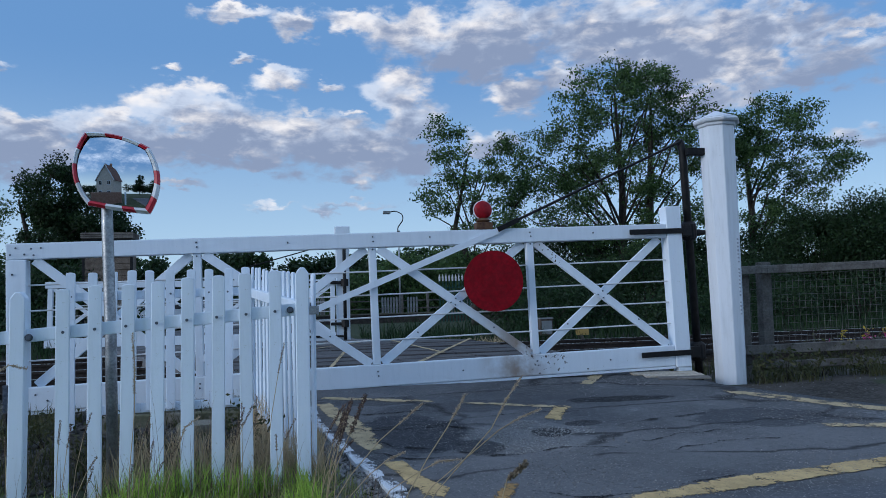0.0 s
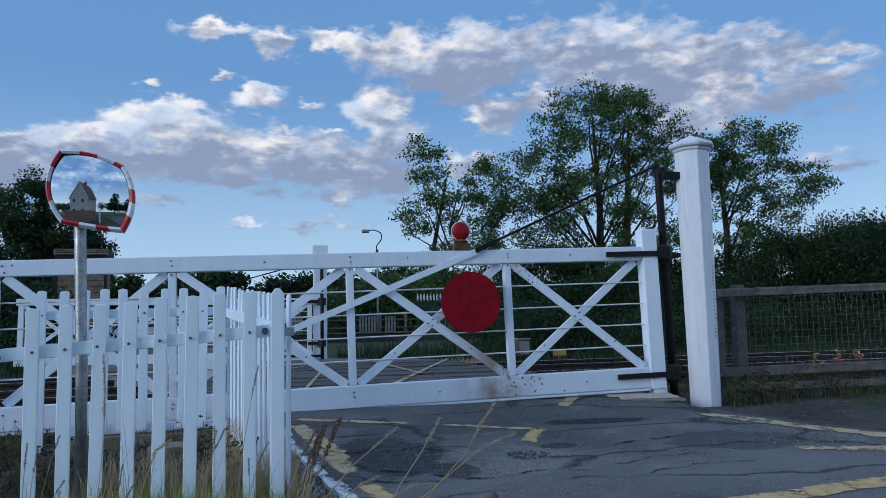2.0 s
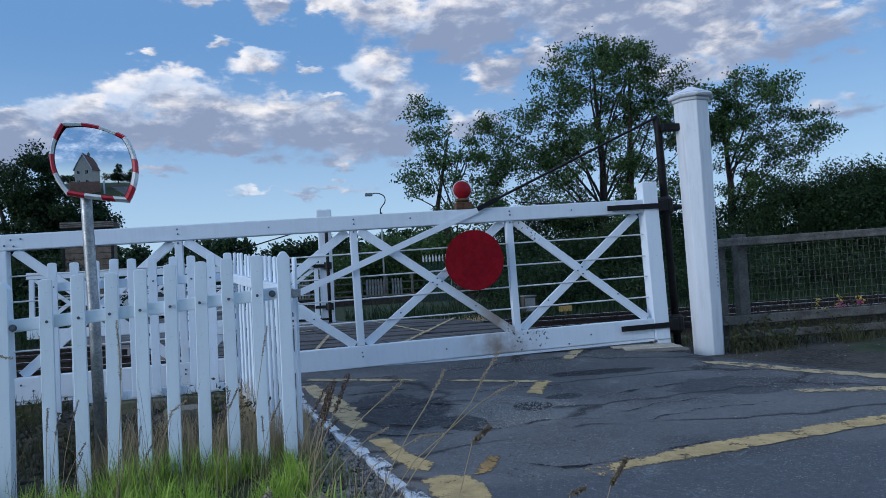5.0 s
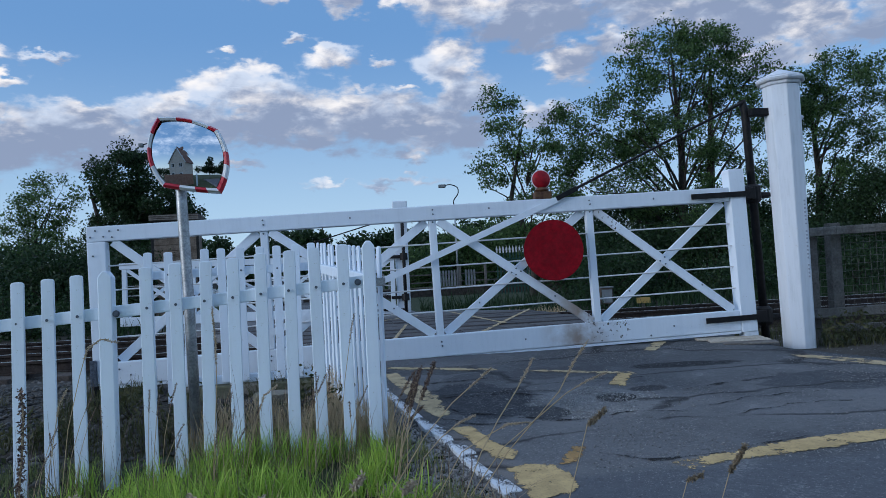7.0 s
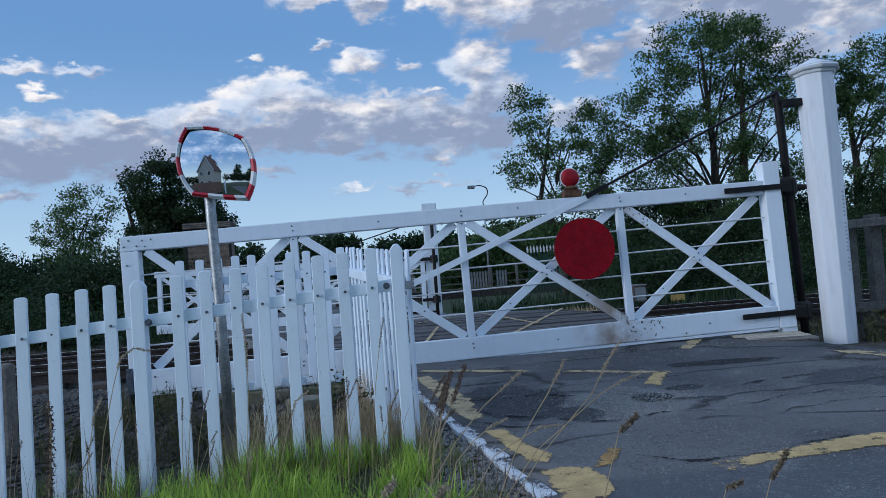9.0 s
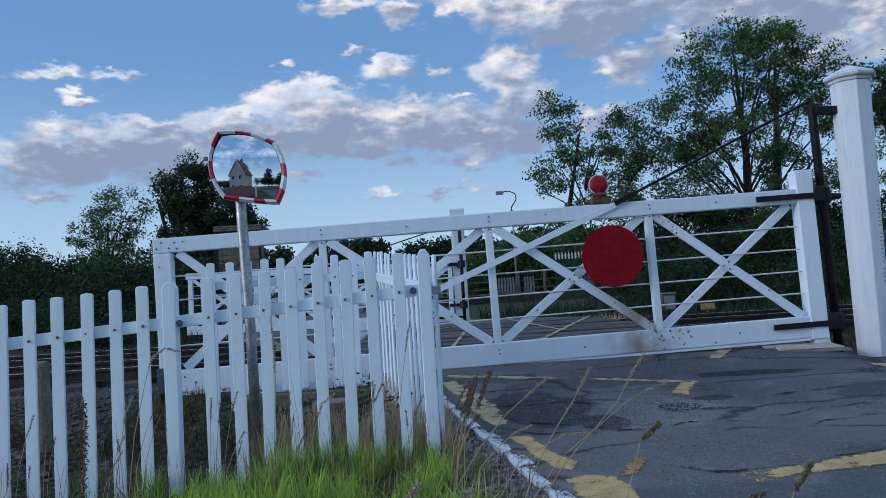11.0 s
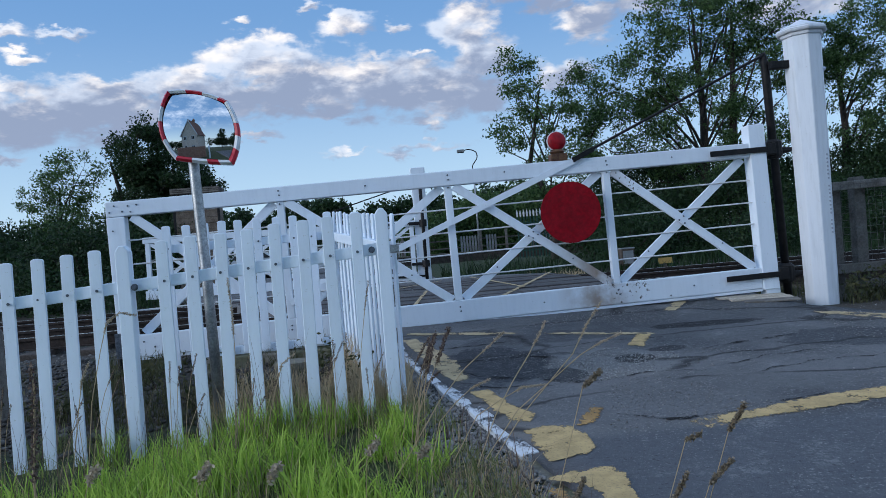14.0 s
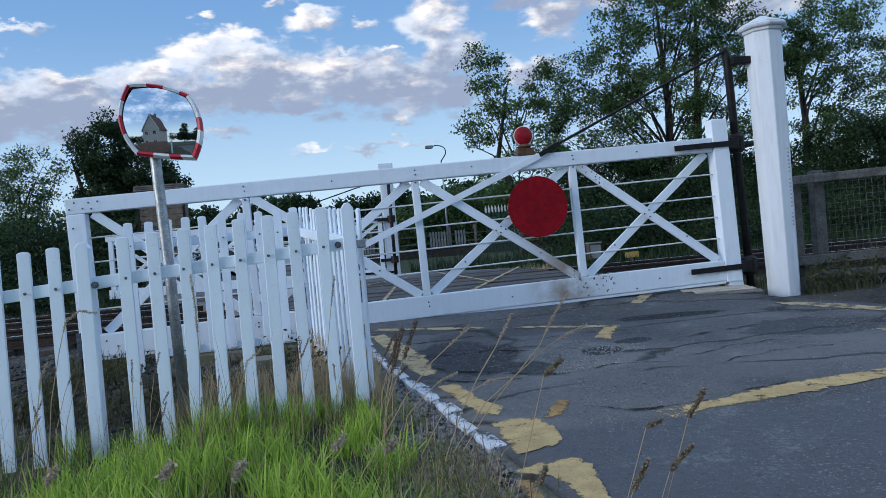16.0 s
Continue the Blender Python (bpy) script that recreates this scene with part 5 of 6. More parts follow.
blades("dry_grass", scatter(180, -2.05, -0.9, -5.2, -3.3, 0.16, 0.42, 91, lambda x, y: kerb_x(y) - 0.46 < x < kerb_x(y) - 0.10), PURPLE, "purple-brown dry grass leaning beside the kerb", "grass", 92, 0.0019, 1.0, 4)
blades("dry_grass", scatter(330, -4.9, -1.95, -3.9, -2.95, 0.40, 0.78, 93, lambda x, y: x < kerb_x(y) - 0.2), PURPLE, "thin dark flowering grass stems before the fence", "grass", 94, 0.0017, 0.45, 4)
blades("dry_grass", scatter(1100, -3.3, -1.9, -2.85, -1.9, 0.14, 0.44, 95, lambda x, y: x < kerb_x(y) - 0.15 and noise.noise((x * 1.6, y * 1.6, 9)) > -0.1), STRAW, "rusty brown dry weeds behind the pickets", "grass", 96, 0.003, 0.6, 3)

bushes("weed_clump", [(2.86, -.22, .14, .16, .12, .16), (3.12, -.18, .18, .2, .14, .2), (3.45, -.12, .14, .22, .14, .15), (4.3, -.05, .12, .25, .15, .14), (5.2, -.1, .14, .3, .15, .16), (3.9, .3, .2, .3, .15, .24), (4.9, .35, .22, .3, .15, .25)],
       "straggling leafy weeds at the fence foot", 40, WEED, 0.05, 9, "weed", 60)
bushes("weed_clump", [(-2.35, -2.0, .16, .2, .15, .2), (-3.3, -1.9, .12, .22, .15, .18), (-4.3, -1.8, .12, .25, .15, .16), (-3.75, -1.3, .1, .2, .15, .14), (-5.2, -1.2, .12, .3, .2, .18)],
       "dusty green weed clump on stony ground", 43, WEED, 0.045, 9, "weed", 60)


# loose chippings beside the kerb and stones in the fenced corner
def build_stones(name, spots, lo, hi, mat, label, seed):
    rng = np.random.default_rng(seed)
    n = len(spots)
    oct_v = np.array([(1, 0, 0), (-1, 0, 0), (0, 1, 0), (0, -1, 0), (0, 0, 1), (0, 0, -1)], float)
    oct_f = np.array([(0, 2, 4), (2, 1, 4), (1, 3, 4), (3, 0, 4), (2, 0, 5), (1, 2, 5), (3, 1, 5), (0, 3, 5)])
    s = np.asarray(spots)
    v = oct_v[None] * rng.uniform(0.6, 1.3, (n, 6, 1)) + rng.normal(0, .18, (n, 6, 3))
    v = v * rng.uniform(lo, hi, (n, 1, 1)) * np.array((1, 1, .7)) + s[:, None, :3]
    f = (np.arange(n) * 6)[:, None, None] + oct_f[None]
    ob = new(name, fast_mesh(name, v.reshape(-1, 3), f.reshape(-1, 3), mat))
    return tagged(ob, label, "gravel", kind="stuff")


STONE = leaf_material("loose_grey_stone", (0.045, 0.045, 0.046), (0.34, 0.33, 0.32), 0.0)
BALLAST = leaf_material("grey_brown_ballast", (0.022, 0.021, 0.020), (0.17, 0.16, 0.15), 0.0)
PALEST = leaf_material("pale_broken_aggregate", (0.12, 0.118, 0.115), (0.46, 0.45, 0.44), 0.0)
DARKST = leaf_material("dark_old_ballast", (0.012, 0.011, 0.010), (0.10, 0.092, 0.082), 0.0)
build_stones("gravel", scatter(9500, -2.5, -0.9, -5.6, -1.2, 0, 0, 61, lambda x, y: kerb_x(y) - 0.55 < x < kerb_x(y) - 0.04, lambda x, y: max(road_z(y) - 0.045, ground_z(x, y) + 0.012)), 0.006, 0.018, STONE, "grey loose chippings beside the kerb", 71)
build_stones("gravel", scatter(5500, -7, -2.0, -2.7, 1.4, 0, 0, 62, up=lambda x, y: ground_z(x, y) + 0.015), 0.012, 0.04, DARKST, "dark stones and old ballast behind the fence", 72)
grit = lambda x, y: left_edge(y) + 0.05 < x < right_edge(y) - 0.1 and noise.noise((x * 1.3, y * 1.3, 31)) + (0.45 if math.hypot((x + 0.35) / 0.7, (y + 2.25) / 0.55) < 1 else 0) > 0.12
build_stones("rubble", scatter(130, -6.2, -2.2, -2.5, -0.9, 0, 0, 67, up=lambda x, y: ground_z(x, y) + 0.02), 0.02, 0.05, BALLAST, "broken stones and rubble behind the fence", 77)
build_stones("grit", scatter(5200, -1.7, 2.6, -3.7, -0.2, 0, 0, 65, grit, lambda x, y: road_z(y) + 0.012 * noise.noise((x * 0.9, y * 0.9, 3)) + 0.012), 0.0025, 0.0065, STONE, "pale loose grit scattered on the worn asphalt", 75)
build_stones("grit", scatter(1500, -0.85, 0.15, -2.75, -1.7, 0, 0, 66, lambda x, y: math.hypot((x + 0.36) / 0.5, (y + 2.25) / 0.5) < 0.75 + 0.4 * noise.noise((x * 4, y * 4, 2)), lambda x, y: road_z(y) + 0.012 * noise.noise((x * 0.9, y * 0.9, 3)) + 0.012), 0.003, 0.008, PALEST, "broken pale aggregate in the worn patch", 76)
build_stones("ballast", scatter(16000, -14, 14, 1.0, 8.8, 0, 0, 63, lambda x, y: not left_edge(y) - .1 < x < right_edge(y) + .1), 0.02, 0.045, BALLAST, "grey brown railway ballast round the sleepers", 73)
build_stones("gravel", scatter(1400, 2.3, 7, -1.3, 0.9, 0, 0, 64, lambda x, y: x > right_edge(y) + .05), 0.006, 0.02, STONE, "loose grit on the dark verge", 74)


# single tall grass stems with seed heads in front of the road
def stem(points, head, label, fat=0.006, r=0.0017, mat=None, step_by=0.004):
    t = thing("grass_stem", points[0], label, "grass stem", "tall grass stems")
    p0 = Vector(points[0])
    loc = [Vector(p) - p0 for p in points]
    part("stalk", tube(loc, [r * 1.3] * (len(loc) - 1) + [r * 0.6], 5), STRAW, t, "thin dry stalk")
    rng = np.random.default_rng(int(abs(points[0][0]) * 1000))
    total = sum((b - a).length for a, b in zip(loc, loc[1:]))
    pts, run = [], 0.0
    for a, b in zip(loc[::-1], loc[::-1][1:]):
        seg = (b - a).length
        m = max(2, int(seg / step_by))
        for i in range(m):
            if run + seg * i / m > head:
                break
            pts.append(np.array(a.lerp(b, i / m)))
        run += seg
        if run > head:
            break
    v, f = leaf_cloud(pts, 7, (fat * .45,) * 3, fat * 1.5, rng)
    part("seed_head", fast_mesh("seed_head", v, f, mat or SEED), mat or SEED, t, "feathery brown seed head")


DRY = "thin dry grass stem with a feathery seed head"
for pts, head in (
    ([(-1.54, -4.2, -0.10), (-1.41, -4.2, 0.07), (-1.28, -4.2, 0.20), (-1.17, -4.2, 0.31), (-1.10, -4.2, 0.43), (-1.03, -4.2, 0.52)], 0.19),
    ([(-1.63, -4.3, -0.10), (-1.54, -4.3, 0.10), (-1.46, -4.3, 0.23), (-1.38, -4.3, 0.34), (-1.30, -4.3, 0.47)], 0.12),
    ([(-1.95, -4.2, -0.12), (-1.76, -4.2, 0.16), (-1.64, -4.2, 0.29), (-1.55, -4.2, 0.36), (-1.46, -4.2, 0.43)], 0.13),
    ([(-1.58, -4.2, -0.10), (-1.43, -4.2, 0.09), (-1.25, -4.2, 0.22), (-1.14, -4.2, 0.30), (-1.04, -4.2, 0.35), (-0.95, -4.2, 0.38)], 0.15),
    ([(-1.85, -3.6, -0.18), (-1.82, -3.6, 0.0), (-1.75, -3.6, 0.16), (-1.70, -3.6, 0.27), (-1.64, -3.6, 0.41)], 0.2),
    ([(-1.86, -3.6, -0.18), (-1.83, -3.6, -0.03), (-1.78, -3.6, 0.14), (-1.75, -3.6, 0.27), (-1.71, -3.6, 0.38)], 0.2),
    ([(-2.15, -3.2, -0.2), (-2.13, -3.2, 0.03), (-2.10, -3.2, 0.28), (-2.06, -3.2, 0.52), (-2.03, -3.2, 0.66)], 0.16),
    ([(-1.70, -4.0, -0.15), (-1.58, -4.0, 0.04), (-1.47, -4.0, 0.10), (-1.36, -4.0, 0.15), (-1.26, -4.0, 0.15)], 0.14),
    ([(-1.80, -4.0, -0.15), (-1.75, -4.0, 0.03), (-1.67, -4.0, 0.11), (-1.59, -4.0, 0.17), (-1.51, -4.0, 0.20)], 0.1),
    ([(-3.52, -3.4, -0.25), (-3.47, -3.4, 0.17), (-3.41, -3.4, 0.42), (-3.37, -3.4, 0.56), (-3.30, -3.4, 0.61), (-3.22, -3.4, 0.59)], 0.22),
    ([(-2.80, -3.3, -0.2), (-2.78, -3.3, 0.07), (-2.76, -3.3, 0.34), (-2.76, -3.3, 0.57), (-2.77, -3.3, 0.74)], 0.3),
    ([(-2.64, -3.3, -0.2), (-2.61, -3.3, -0.03), (-2.56, -3.3, 0.14), (-2.52, -3.3, 0.26), (-2.45, -3.3, 0.31)], 0.12),
    ([(-3.60, -3.4, -0.25), (-3.57, -3.4, -0.07), (-3.54, -3.4, 0.12), (-3.51, -3.4, 0.29), (-3.47, -3.4, 0.37)], 0.14),
):
    if pts[0][1] == -3.2:
        stem(pts, head, "dark grass stem before the fence corner", 0.004, 0.0014, PURPLE)
    elif pts[0][1] == -3.6:
        stem(pts, head, "dark purple-brown dry stem beside the kerb", 0.008, 0.0018, PURPLE)
    else:
        stem(pts, head, DRY, 0.0052)
for a, b in (((-1.673, -6.2, 0.562), (-1.643, -6.2, 0.585)), ((-1.444, -6.2, 0.471), (-1.413, -6.2, 0.512)), ((-1.482, -6.2, 0.39), (-1.441, -6.2, 0.427)), ((-1.545, -6.2, 0.367), (-1.516, -6.2, 0.412)),
             ((-1.698, -6.2, 0.392), (-1.681, -6.2, 0.422)), ((-1.515, -6.2, 0.464), (-1.490, -6.2, 0.471))):
    a, b = Vector(a), Vector(b)
    root = a + Vector((-0.22, 0.05, -0.35))
    root.z = ground_z(root.x, root.y)
    stem([tuple(root), tuple(root.lerp(a, 0.6) + Vector((-.03, 0, .02))), tuple(a), tuple(b)], (b - a).length * 0.95, "grass stem with a plump brown seed head", 0.0032, 0.0006, HEAD, 0.0007)
# dark flowering stalks before the pickets and beside the kerb
rs = random.Random(66)
for i in range(34):
    x, y = rs.uniform(-4.5, -2.0), rs.uniform(-3.35, -2.98)
    z0, hgt, dx = ground_z(x, y), rs.uniform(0.32, 0.62), rs.uniform(-0.03, 0.16)
    stem([(x, y, z0), (x + dx * .3, y, z0 + hgt * .5), (x + dx * .65, y, z0 + hgt * .8), (x + dx, y, z0 + hgt)], rs.uniform(.06, .16), "dark flowering grass stalk before the white pickets", 0.0042, 0.0013, PURPLE)
for i in range(6):
    x, y = rs.uniform(-1.93, -1.80), rs.uniform(-3.65, -3.2)
    z0, hgt, dx = ground_z(x, y), rs.uniform(0.34, 0.60), rs.uniform(0.05, 0.2)
    stem([(x, y, z0), (x + dx * .25, y, z0 + hgt * .5), (x + dx * .6, y, z0 + hgt * .8), (x + dx, y, z0 + hgt)], rs.uniform(.12, .2), "dark purple-brown dry stem beside the kerb", 0.006, 0.0016, PURPLE)
blades("grass", scatter(1500, -2.4, -1.1, -5.0, -2.6, 0.06, 0.22, 99, lambda x, y: kerb_x(y) - 0.62 < x < kerb_x(y) - 0.16 and noise.noise((x * 3, y * 3, 19)) > -0.1), OLIVE, "sparse olive grass in the gravel by the kerb", "grass", 100, 0.0028, 0.9, 3)
blades("dry_grass", scatter(700, -1.75, -1.36, -4.6, -3.85, 0.05, 0.16, 97, lambda x, y: x < kerb_x(y) - 0.04), STRAW, "matted brown dead grass beside the kerb end", "grass", 98, 0.0028, 1.6, 3)
stem([(-2.80, -5.6, -0.55), (-2.77, -5.6, 0.1), (-2.77, -5.6, 0.37), (-2.76, -5.6, 0.47), (-2.755, -5.6, 0.56), (-2.76, -5.6, 0.61)], 0.26, "bent dead stem with brown withered leaves", 0.006, 0.002, PURPLE)
for x, y, z in ((-2.62, -4.75, .13), (-2.38, -4.8, .12), (-2.05, -4.6, .12), (-3.0, -4.7, .15), (-1.86, -4.5, .06)):
    stem([(x - .05, y, ground_z(x, y)), (x - .02, y, z * .4), (x, y, z - .03), (x + .025, y, z)], 0.055, "short grass stem with a pale fluffy head", 0.011, 0.001, SEED, 0.002)


# ---- things beyond the railway ----
def build_far_post():
    p = thing("gate_post", (-0.86, 10.3, 0.10), "square white gate post on the far side", "gate post")
    part("shaft", box(-0.15, 0.15, -0.15, 0.15, 0, 2.50, 0.012), WHITE, p)
    part("cap", box(-0.17, 0.17, -0.17, 0.17, 2.502, 2.72, 0.02), WHITE, p)
    part("pipe", tube([(0.03, -0.22, 0), (0.03, -0.22, 2.45)], 0.04, 12), BLACK, p, "black iron heel pipe", True)
    for z in (0.45, 1.40):
        part("collar", tube([(0.03, -0.22, z - .08), (0.03, -0.22, z + .08)], 0.09, 12), BLACK, p)
        part("bracket", box(-0.30, 0.10, -0.25, -0.15, z - .035, z + .035, 0.008), BLACK, p)


build_far_post()


def build_far_gate():
    g = thing("level_crossing_gate", (-1.05, 10.15, 0), "white timber level crossing gate on the far side", "gate", m=pose(-1.05, 10.15, 0.0, 0, 0.6, 0))
    part("top_rail", box(-6.2, 0, -.05, .05, 1.44, 1.58, .008), WHITE, g)
    part("bottom_rail", box(-6.2, 0, -.05, .05, .16, .36, .008), WHITE, g)
    for x in (-6.1, -4.6, -3.1, -1.6, -0.07):
        part("upright", box(x - .05, x + .05, -.045, .045, .362, 1.438, .006), WHITE, g)
    for a, b in ((-6.1, -4.6), (-4.6, -3.1), (-3.1, -1.6), (-1.6, -.07)):
        part("brace", bar((a + .06, -.02, 1.43), (b - .06, -.02, .37), .08, .03), WHITE, g)
        part("brace", bar((a + .06, .02, .37), (b - .06, .02, 1.43), .08, .03), WHITE, g)
    for z in (.62, .84, 1.06, 1.28):
        part("wire", tube([(-6.1, 0, z), (-.05, 0, z)], .008, 6), WIRE, g)
    part("tie_rod", tube([(-3.0, -.06, 1.58), (.22, -.05, 2.5)], .014, 6), BLACK, g)
    part("hinge_strap", box(-.75, .18, -.09, -.06, 1.49, 1.54, .004), BLACK, g)
    part("hinge_strap", box(-.75, .18, -.09, -.06, .24, .29, .004), BLACK, g)


build_far_gate()


def rounded(pts, n=6):
    """A smooth curve through points."""
    p = [Vector(q) for q in (pts[0], *pts, pts[-1])]
    out = []
    for a, b, c, d in zip(p, p[1:], p[2:], p[3:]):
        for i in range(n):
            t = i / n
            out.append(0.5 * ((2 * b) + (c - a) * t + (2 * a - 5 * b + 4 * c - d) * t * t + (3 * b - a - 3 * c + d) * t ** 3))
    return out + [p[-1]]


def street_lamp(base, height, arm, head_len, label):
    l = thing("street_lamp", base, label, "street lamp", "platform lamps")
    part("column", tube([(0, 0, 0), (0, 0, height * .5), (0, 0, height)], [.07, .05, .045], 10), GALV, l, smooth=True)
    s = 1 if arm > 0 else -1
    part("collar", tube([(0, 0, height - .05), (0, 0, height + .15)], .08, 8), BLACK, l)
    pts = [(0, 0, height), (-s * .02, 0, height + .35), (-s * .25 * abs(arm) * -1, 0, height + .75), (s * .22 * abs(arm), 0, height + 1.1), (s * -.15 * abs(arm), 0, height + 1.28), (s * -.45 * abs(arm), 0, height + 1.25)]
    part("arm", tube(rounded(pts), .03, 8), BLACK, l, "bent dark lamp arm", True)
    hx = -s * .45 * abs(arm)
    part("lantern", box(hx - s * head_len if s > 0 else hx, hx if s > 0 else hx + head_len, -.13, .13, height + 1.12, height + 1.30, .04), GREYBOX, l, "grey lamp head")


street_lamp((3.95, 35, 0.1), 5.15, 1.0, 0.42, "station lamp column with a bent arm")
street_lamp((-11.55, 30.2, 0.1), 7.05, 0.8, 0.22, "tall lamp column behind the trees")
single("signal_pole", tube([(15.3, 33, 0), (15.3, 33, 7.2)], .11, 10), GALV, "pale grey lamp column among the trees", "pole", smooth=True)


def build_hut():
    h = thing("lineside_hut", (-7.66, 18, 0.0), "small brown boarded lineside hut with a flat roof", "hut")
    part("body", box(-.68, .68, -.6, .2, 0, 3.18, 0), CLAD, h)
    part("roof", box(-.76, .76, -.70, .3, 3.30, 3.50, .02), SLEEP, h, "flat overhanging roof")
    part("fascia", box(-.73, .73, -.66, .25, 3.18, 3.30, .01), BLACK, h)
    for i in range(3):
        part("slat", box(-.77, .77, -.725, -.702, 3.325 + i * .06, 3.365 + i * .06, .004), WOOD, h)
    for i in range(16):
        z = 0.05 + i * .19
        part("board", box(-.70, .70, -.622, -.6, z + .01, z + .18, .006), CLAD, h)
    for s in (-.70, .70):
        part("corner_post", box(s - .04, s + .04, -.63, -.55, 0, 3.18, .005), BLACK, h)


build_hut()


def build_platform():
    p = thing("platform", (4.2, 34, 0), "far station platform with a concrete edge", "platform")
    p["kind"] = "structure"
    part("wall", box(-9, 9, 0, 3, 0, .62, .02), SLEEP, p)
    part("edge", box(-9, 9, -.06, .3, .625, .70, .01), CONC, p)
    f = thing("paling_fence", (4.2, 36.5, .62), "pale grey paling fence along the platform", "fence")
    pal = mesh("paling", prism(picket_outline(.11, 1.0, "point"), -.012, .012, 0), PALING)
    for i in range(60):
        if i % 9 != 4 and (i < 8 or 20 < i < 36 or i > 52):
            part("paling", pal, PALING, f, at=pose(-5 + i * .17, 0, 0))
    for z in (.3, .75):
        part("rail", box(-5, 5.2, .014, .05, z, z + .07, 0), WOOD, f)
    for i in range(7):
        part("post", box(-.07, .07, -.07, .07, 0, 1.25, .01), WOOD, f, at=pose(-4.6 + i * 1.55, -.12, 0))
    t = thing("trespass_fence", (6.2, 30, 0), "dark green palisade fence with pale pointed tips", "fence")
    for i in range(13):
        x = -.9 + i * .17
        pl = part("pale", prism([(-.035, 0), (.035, 0), (.035, 2.25), (-.035, 2.25)], -.01, .01, 0), GREENP, t, at=pose(x, 0, 0))
        part("pale_tip", prism([(-.035, 2.25), (.035, 2.25), (.05, 2.45), (0, 2.62), (-.05, 2.45)], -.01, .01, 0), REFW, pl, "pale pointed tip")
    for z in (.5, 1.9):
        part("rail", box(-1.1, 1.3, .012, .06, z, z + .06, 0), GREENP, t)


build_platform()


def build_cabinet(loc, label):
    c = thing("trackside_cabinet", loc, label, "cabinet")
    # sleeper colour on the body paints in the front's shade; the cabinet is grey
    part("body", box(-.16, .16, -.13, .13, 0, .40, .015), SLEEP, c, "dark body colour that paints in the shaded front")
    part("lid", box(-.175, .175, -.145, .145, .402, .435, .01), GREYBOX, c)
    part("door", box(-.13, .13, -.138, -.13, .04, .36, .003), GREYBOX, c)


build_cabinet((4.11, 10.4, 0.10), "grey metal trackside cabinet on the ground")
yp = thing("track_marker", (4.92, 10.0, -0.01), "yellow marker plate on a short stake by the track", "marker")
part("plate", box(-.17, .17, -.01, .01, .10, .24, .003), YSIGN, yp)
part("stake", box(-.03, .03, .011, .04, -.1, .22, .003), WOOD, yp)


def build_car(loc, turn, label):
    c = thing("car", (0, 0, 0), label, "car", m=pose(*loc, 0, 0, turn))
    side = [(-2.0, .35), (-2.02, .75), (-1.75, .92), (-1.05, 1.0), (-.45, 1.42), (.75, 1.45), (1.45, 1.05), (1.95, .95), (2.02, .6), (1.98, .35)]
    part("body", prism(side, -.82, .82, .05), CARW, c)
    part("side_window", prism([(-.85, 1.02), (-.4, 1.36), (.7, 1.38), (1.15, 1.05)], -.832, -.826, 0), GLASSD, c)
    part("windscreen", box(-.01, .01, -.65, .65, -.28, .28, 0), GLASSD, c, at=pose(-.80, 0, 1.20, 0, 55, 0))
    for x in (-1.3, 1.3):
        for y in (-.80, .80):
            w = part("wheel", disc(.31, .2, 24, .02), RUBBER, c, at=pose(x, y, .31))
            part("rim", disc(.19, .215, 16, .01), GALV, w)
    for y in (-.6, .6):
        part("headlight", box(-2.04, -1.9, y - .15, y + .15, .68, .80, .02), REFW, c)


build_car((-5.3, 29, 0.15), 60, "small white car parked beyond the crossing")
build_car((-8.6, 31, 0.15), 20, "pale car parked beyond the crossing")


def build_house(loc, turn, size, label, wall, chimney=True, name="house"):
    w, d, h, r = size
    hs = thing(name, (0, 0, 0), label, "house", "houses", m=pose(*loc, 0, 0, turn))
    part("wall", prism([(-w / 2, 0), (w / 2, 0), (w / 2, h), (0, h + r), (-w / 2, h)], -d / 2, d / 2, 0), wall, hs)
    rf = bmesh.new()
    L = math.hypot(w / 2 + .35, r * (w / 2 + .35) / (w / 2))
    ang = math.degrees(math.atan2(r, w / 2))
    for s in (-1, 1):
        b = box(-L / 2, L / 2, -d / 2 - .3, d / 2 + .3, -.06, .06, 0)
        bmesh.ops.transform(b, verts=b.verts, matrix=pose(s * (w / 4 + .17), 0, h + r / 2 - .16 + .12, 0, s * ang, 0))
        rf = join(rf, b)
    part("roof", rf, ROOF, hs)
    for s in (-1, 1):
        part("barge_board", bar((s * (w / 2 + .3), 0, h - .25), (0, 0, h + r + .02), .22, .05), WHITE, hs, at=pose(0, -d / 2 - .31, 0))
    if chimney:
        ch = part("chimney", box(-.35, .35, -.3, .3, h + r * .5, h + r + 1.1, .03), BRICK, hs)
        part("chimney_pot", tube([(0, 0, h + r + 1.1), (0, 0, h + r + 1.45)], [.14, .11], 10), BRICK, ch)
    for x in (-w / 4, w / 4):
        for z in (1.0, h * .6 + .6):
            if z + 1.0 < h + r * .4:
                wf = part("window", box(x - .5, x + .5, -d / 2 - .04, -d / 2 - .003, z, z + 1.15, .01), WHITE, hs)
                part("pane", box(x - .42, x - .03, -d / 2 - .05, -d / 2 - .042, z + .08, z + 1.07, 0), GLASSD, wf)
                part("pane", box(x + .03, x + .42, -d / 2 - .05, -d / 2 - .042, z + .08, z + 1.07, 0), GLASSD, wf)
    return hs


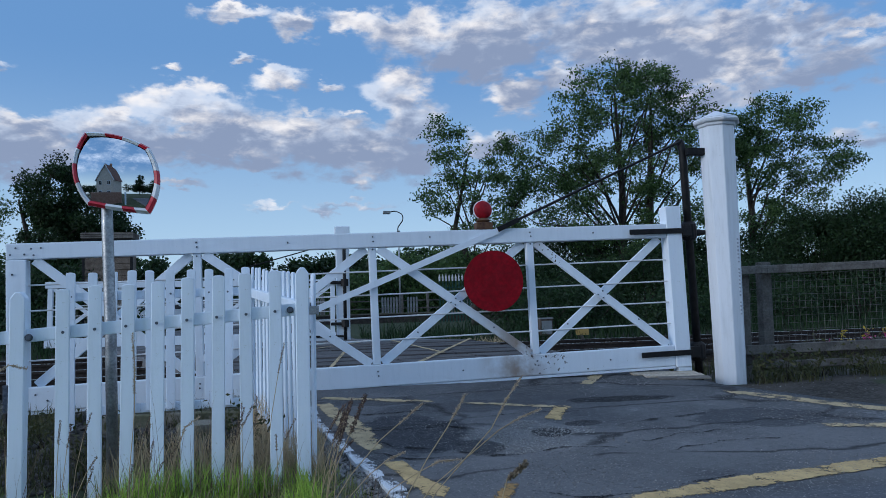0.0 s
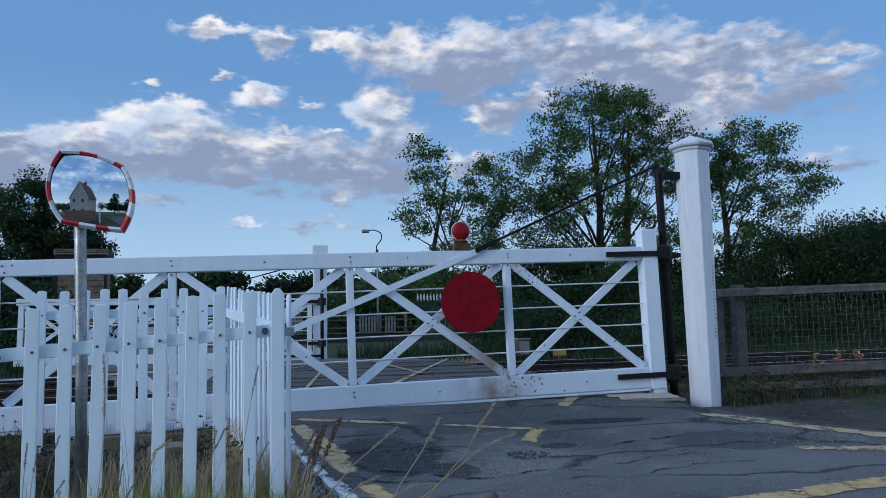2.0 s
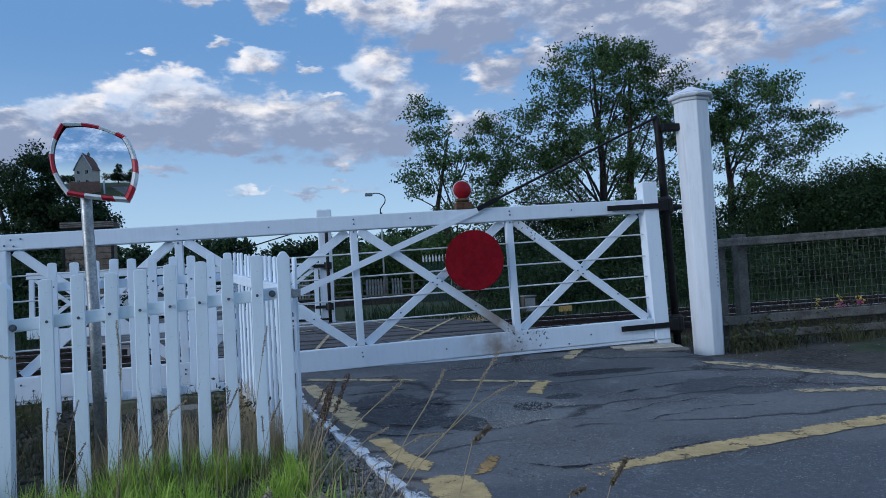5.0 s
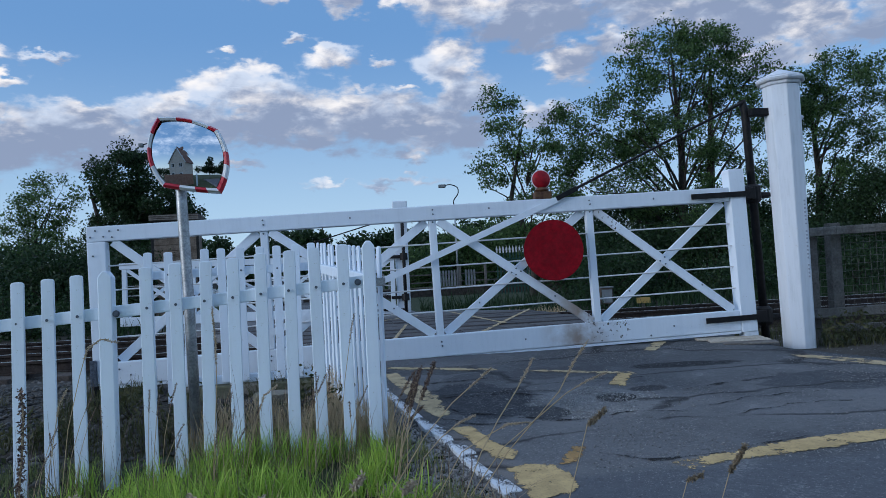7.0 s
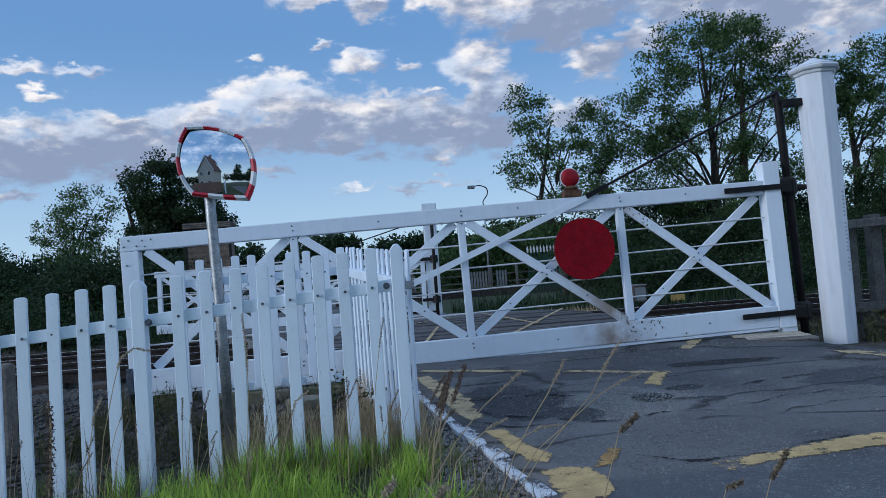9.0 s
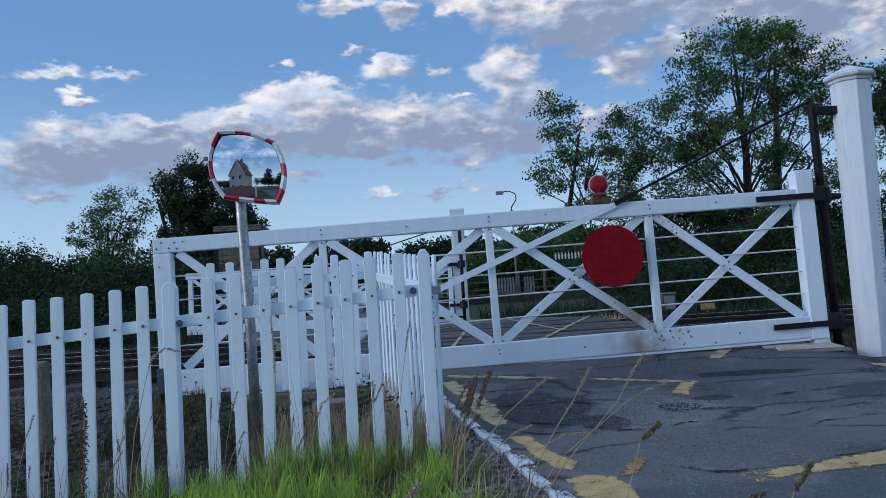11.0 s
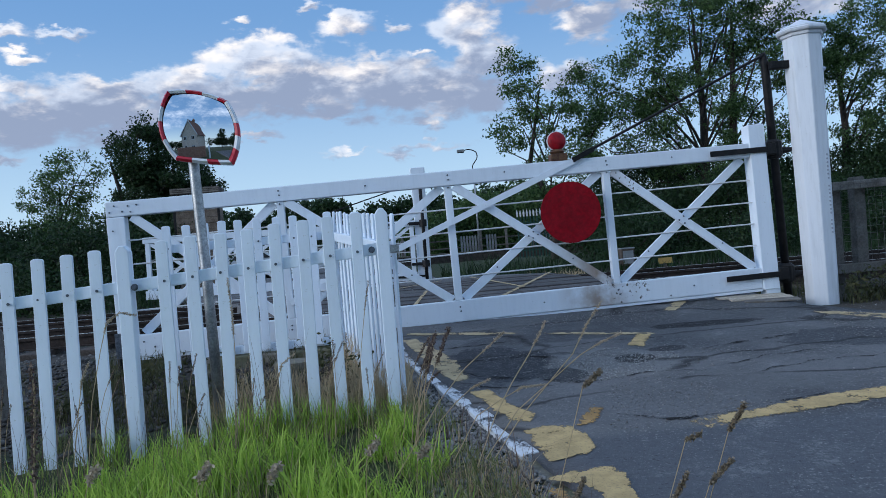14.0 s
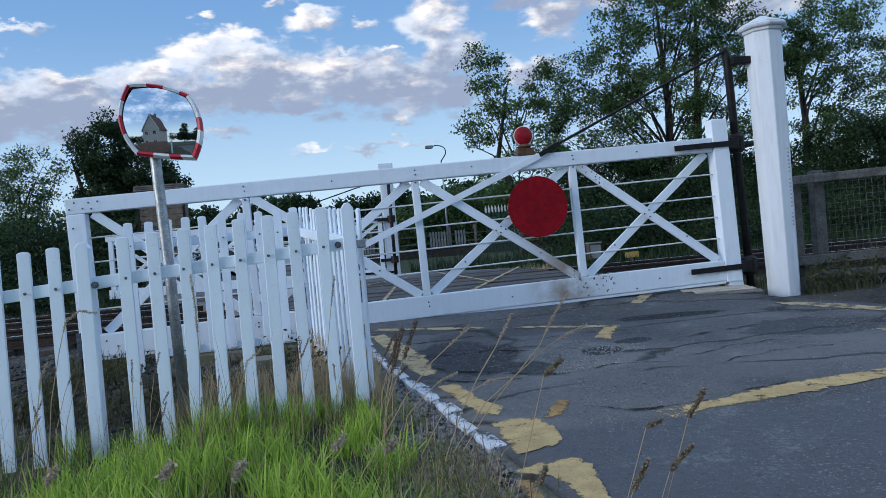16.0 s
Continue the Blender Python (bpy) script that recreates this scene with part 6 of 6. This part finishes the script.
build_house((-5.4, 64, 0), 90, (6, 8, 2.4, 2.0), "distant brick house with a chimney beyond the trees", BRICK)
single("roof_aerial", tube([(-4.6, 61, 5.3), (-4.6, 61, 7.0)], .04, 5), BLACK, "thin television aerial above a far roof", "aerial")
# the keeper's house and trees on the camera's side, seen in the mirror
build_house((-7.4, -25.5, -1.2), 196, (5.2, 6.5, 5.2, 4.4), "cream crossing keeper's house with a steep gable", RENDERW, name="crossing_house")
single("garden_wall", box(-9.8, -3.6, -17.2, -16.9, -1.4, 0.75, 0.02), BRICK, "low red brick garden wall before the house", "wall", kind="structure")
gp = thing("gate_post", (-2.9, -15.2, -1.3), "white timber post beside the road", "gate post")
part("shaft", box(-0.14, 0.14, -0.14, 0.14, 0, 2.1, 0.015), WHITE, gp)
part("cap", box(-0.17, 0.17, -0.17, 0.17, 2.102, 2.2, 0.02), WHITE, gp)
tree((3.0, -34, -1), [(0, 0, 4.2, 2.2, 2, 2.6), (0.5, 0, 7, 1.4, 1.4, 1.8), (-1.2, 0, 2.4, 2.2, 1.8, 1.8), (1.6, 0, 2.2, 2.2, 1.8, 1.8)], "tall dark tree behind the road", 17, 110, 40, 0.26, LEAFD, 0.2, group="trees behind the road")
tree((8.5, -30, -1), [(0, 0, 4.0, 2.6, 2, 2.6), (0.8, 0, 6.6, 1.6, 1.6, 1.8), (-1.6, 0, 2.2, 2.2, 1.8, 1.7), (1.8, 0, 2.2, 2.2, 1.8, 1.7)], "tall dark tree behind the road", 18, 110, 40, 0.26, LEAFD, 0.2, group="trees behind the road")
bushes("hedge_bush", [(-15.5 + i * 2.1, -24 - i, 1.0, 1.6, 1.3, 1.5) for i in range(3)] + [(-26 + i * 3.2, -38, 1.4, 2.0, 1.5, 1.8) for i in range(4)] + [(-2 + i * 3.2, -40, 1.6, 2.0, 1.5, 1.9) for i in range(7)], "dark hedge behind the road", 38, LEAFD, 0.26, 34, dens=24)

# ---- small things in the fenced corner ----
single("drain_cover", disc(.16, .05, 28, .008, at=Matrix.Translation((-2.66, -1.55, .02)) @ Matrix.Rotation(radians(90), 4, "X")), CONC, "round concrete cover among the weeds", "cover")
single("drain_shaft", tube([(-2.66, -1.55, -.3), (-2.66, -1.55, -.006)], .15, 20), CONC, "rough concrete drain shaft among the weeds", "drain")
st = single("timber_stub", box(-4.91, -4.80, -1.56, -1.46, -.6, .48, .035), WOOD, "weathered timber post stub behind the fence", "post")
single("gate_stop", join(box(-4.34, -4.19, -.68, -.54, -.45, -.03, .02), tube([(-4.26, -.61, -.04), (-4.26, -.61, .08)], .03, 8)), BLACK, "black iron gate stop in the ground", "gate stop")
rf = random.Random(9)
for i in range(7):
    x, y = 4.1 + rf.uniform(-.3, .7), .25 + rf.uniform(-.1, .2)
    fl = thing("wild_flower", (x, y, ground_z(x, y)), "pink and yellow wild flower by the fence" if i % 2 else "small yellow wild flower by the fence", "flower", "wild flowers")
    hh = rf.uniform(.35, .55)
    part("stalk", tube([(0, 0, 0), (.02, 0, hh * .6), (.03, 0, hh)], .004, 5), WEED, fl)
    v, f = leaf_cloud([(.03, 0, hh)], 14, (.02, .02, .025), .04, np.random.default_rng(i))
    part("bloom", fast_mesh("bloom", v, f, PINK if i % 2 else YFLO), PINK if i % 2 else YFLO, fl)
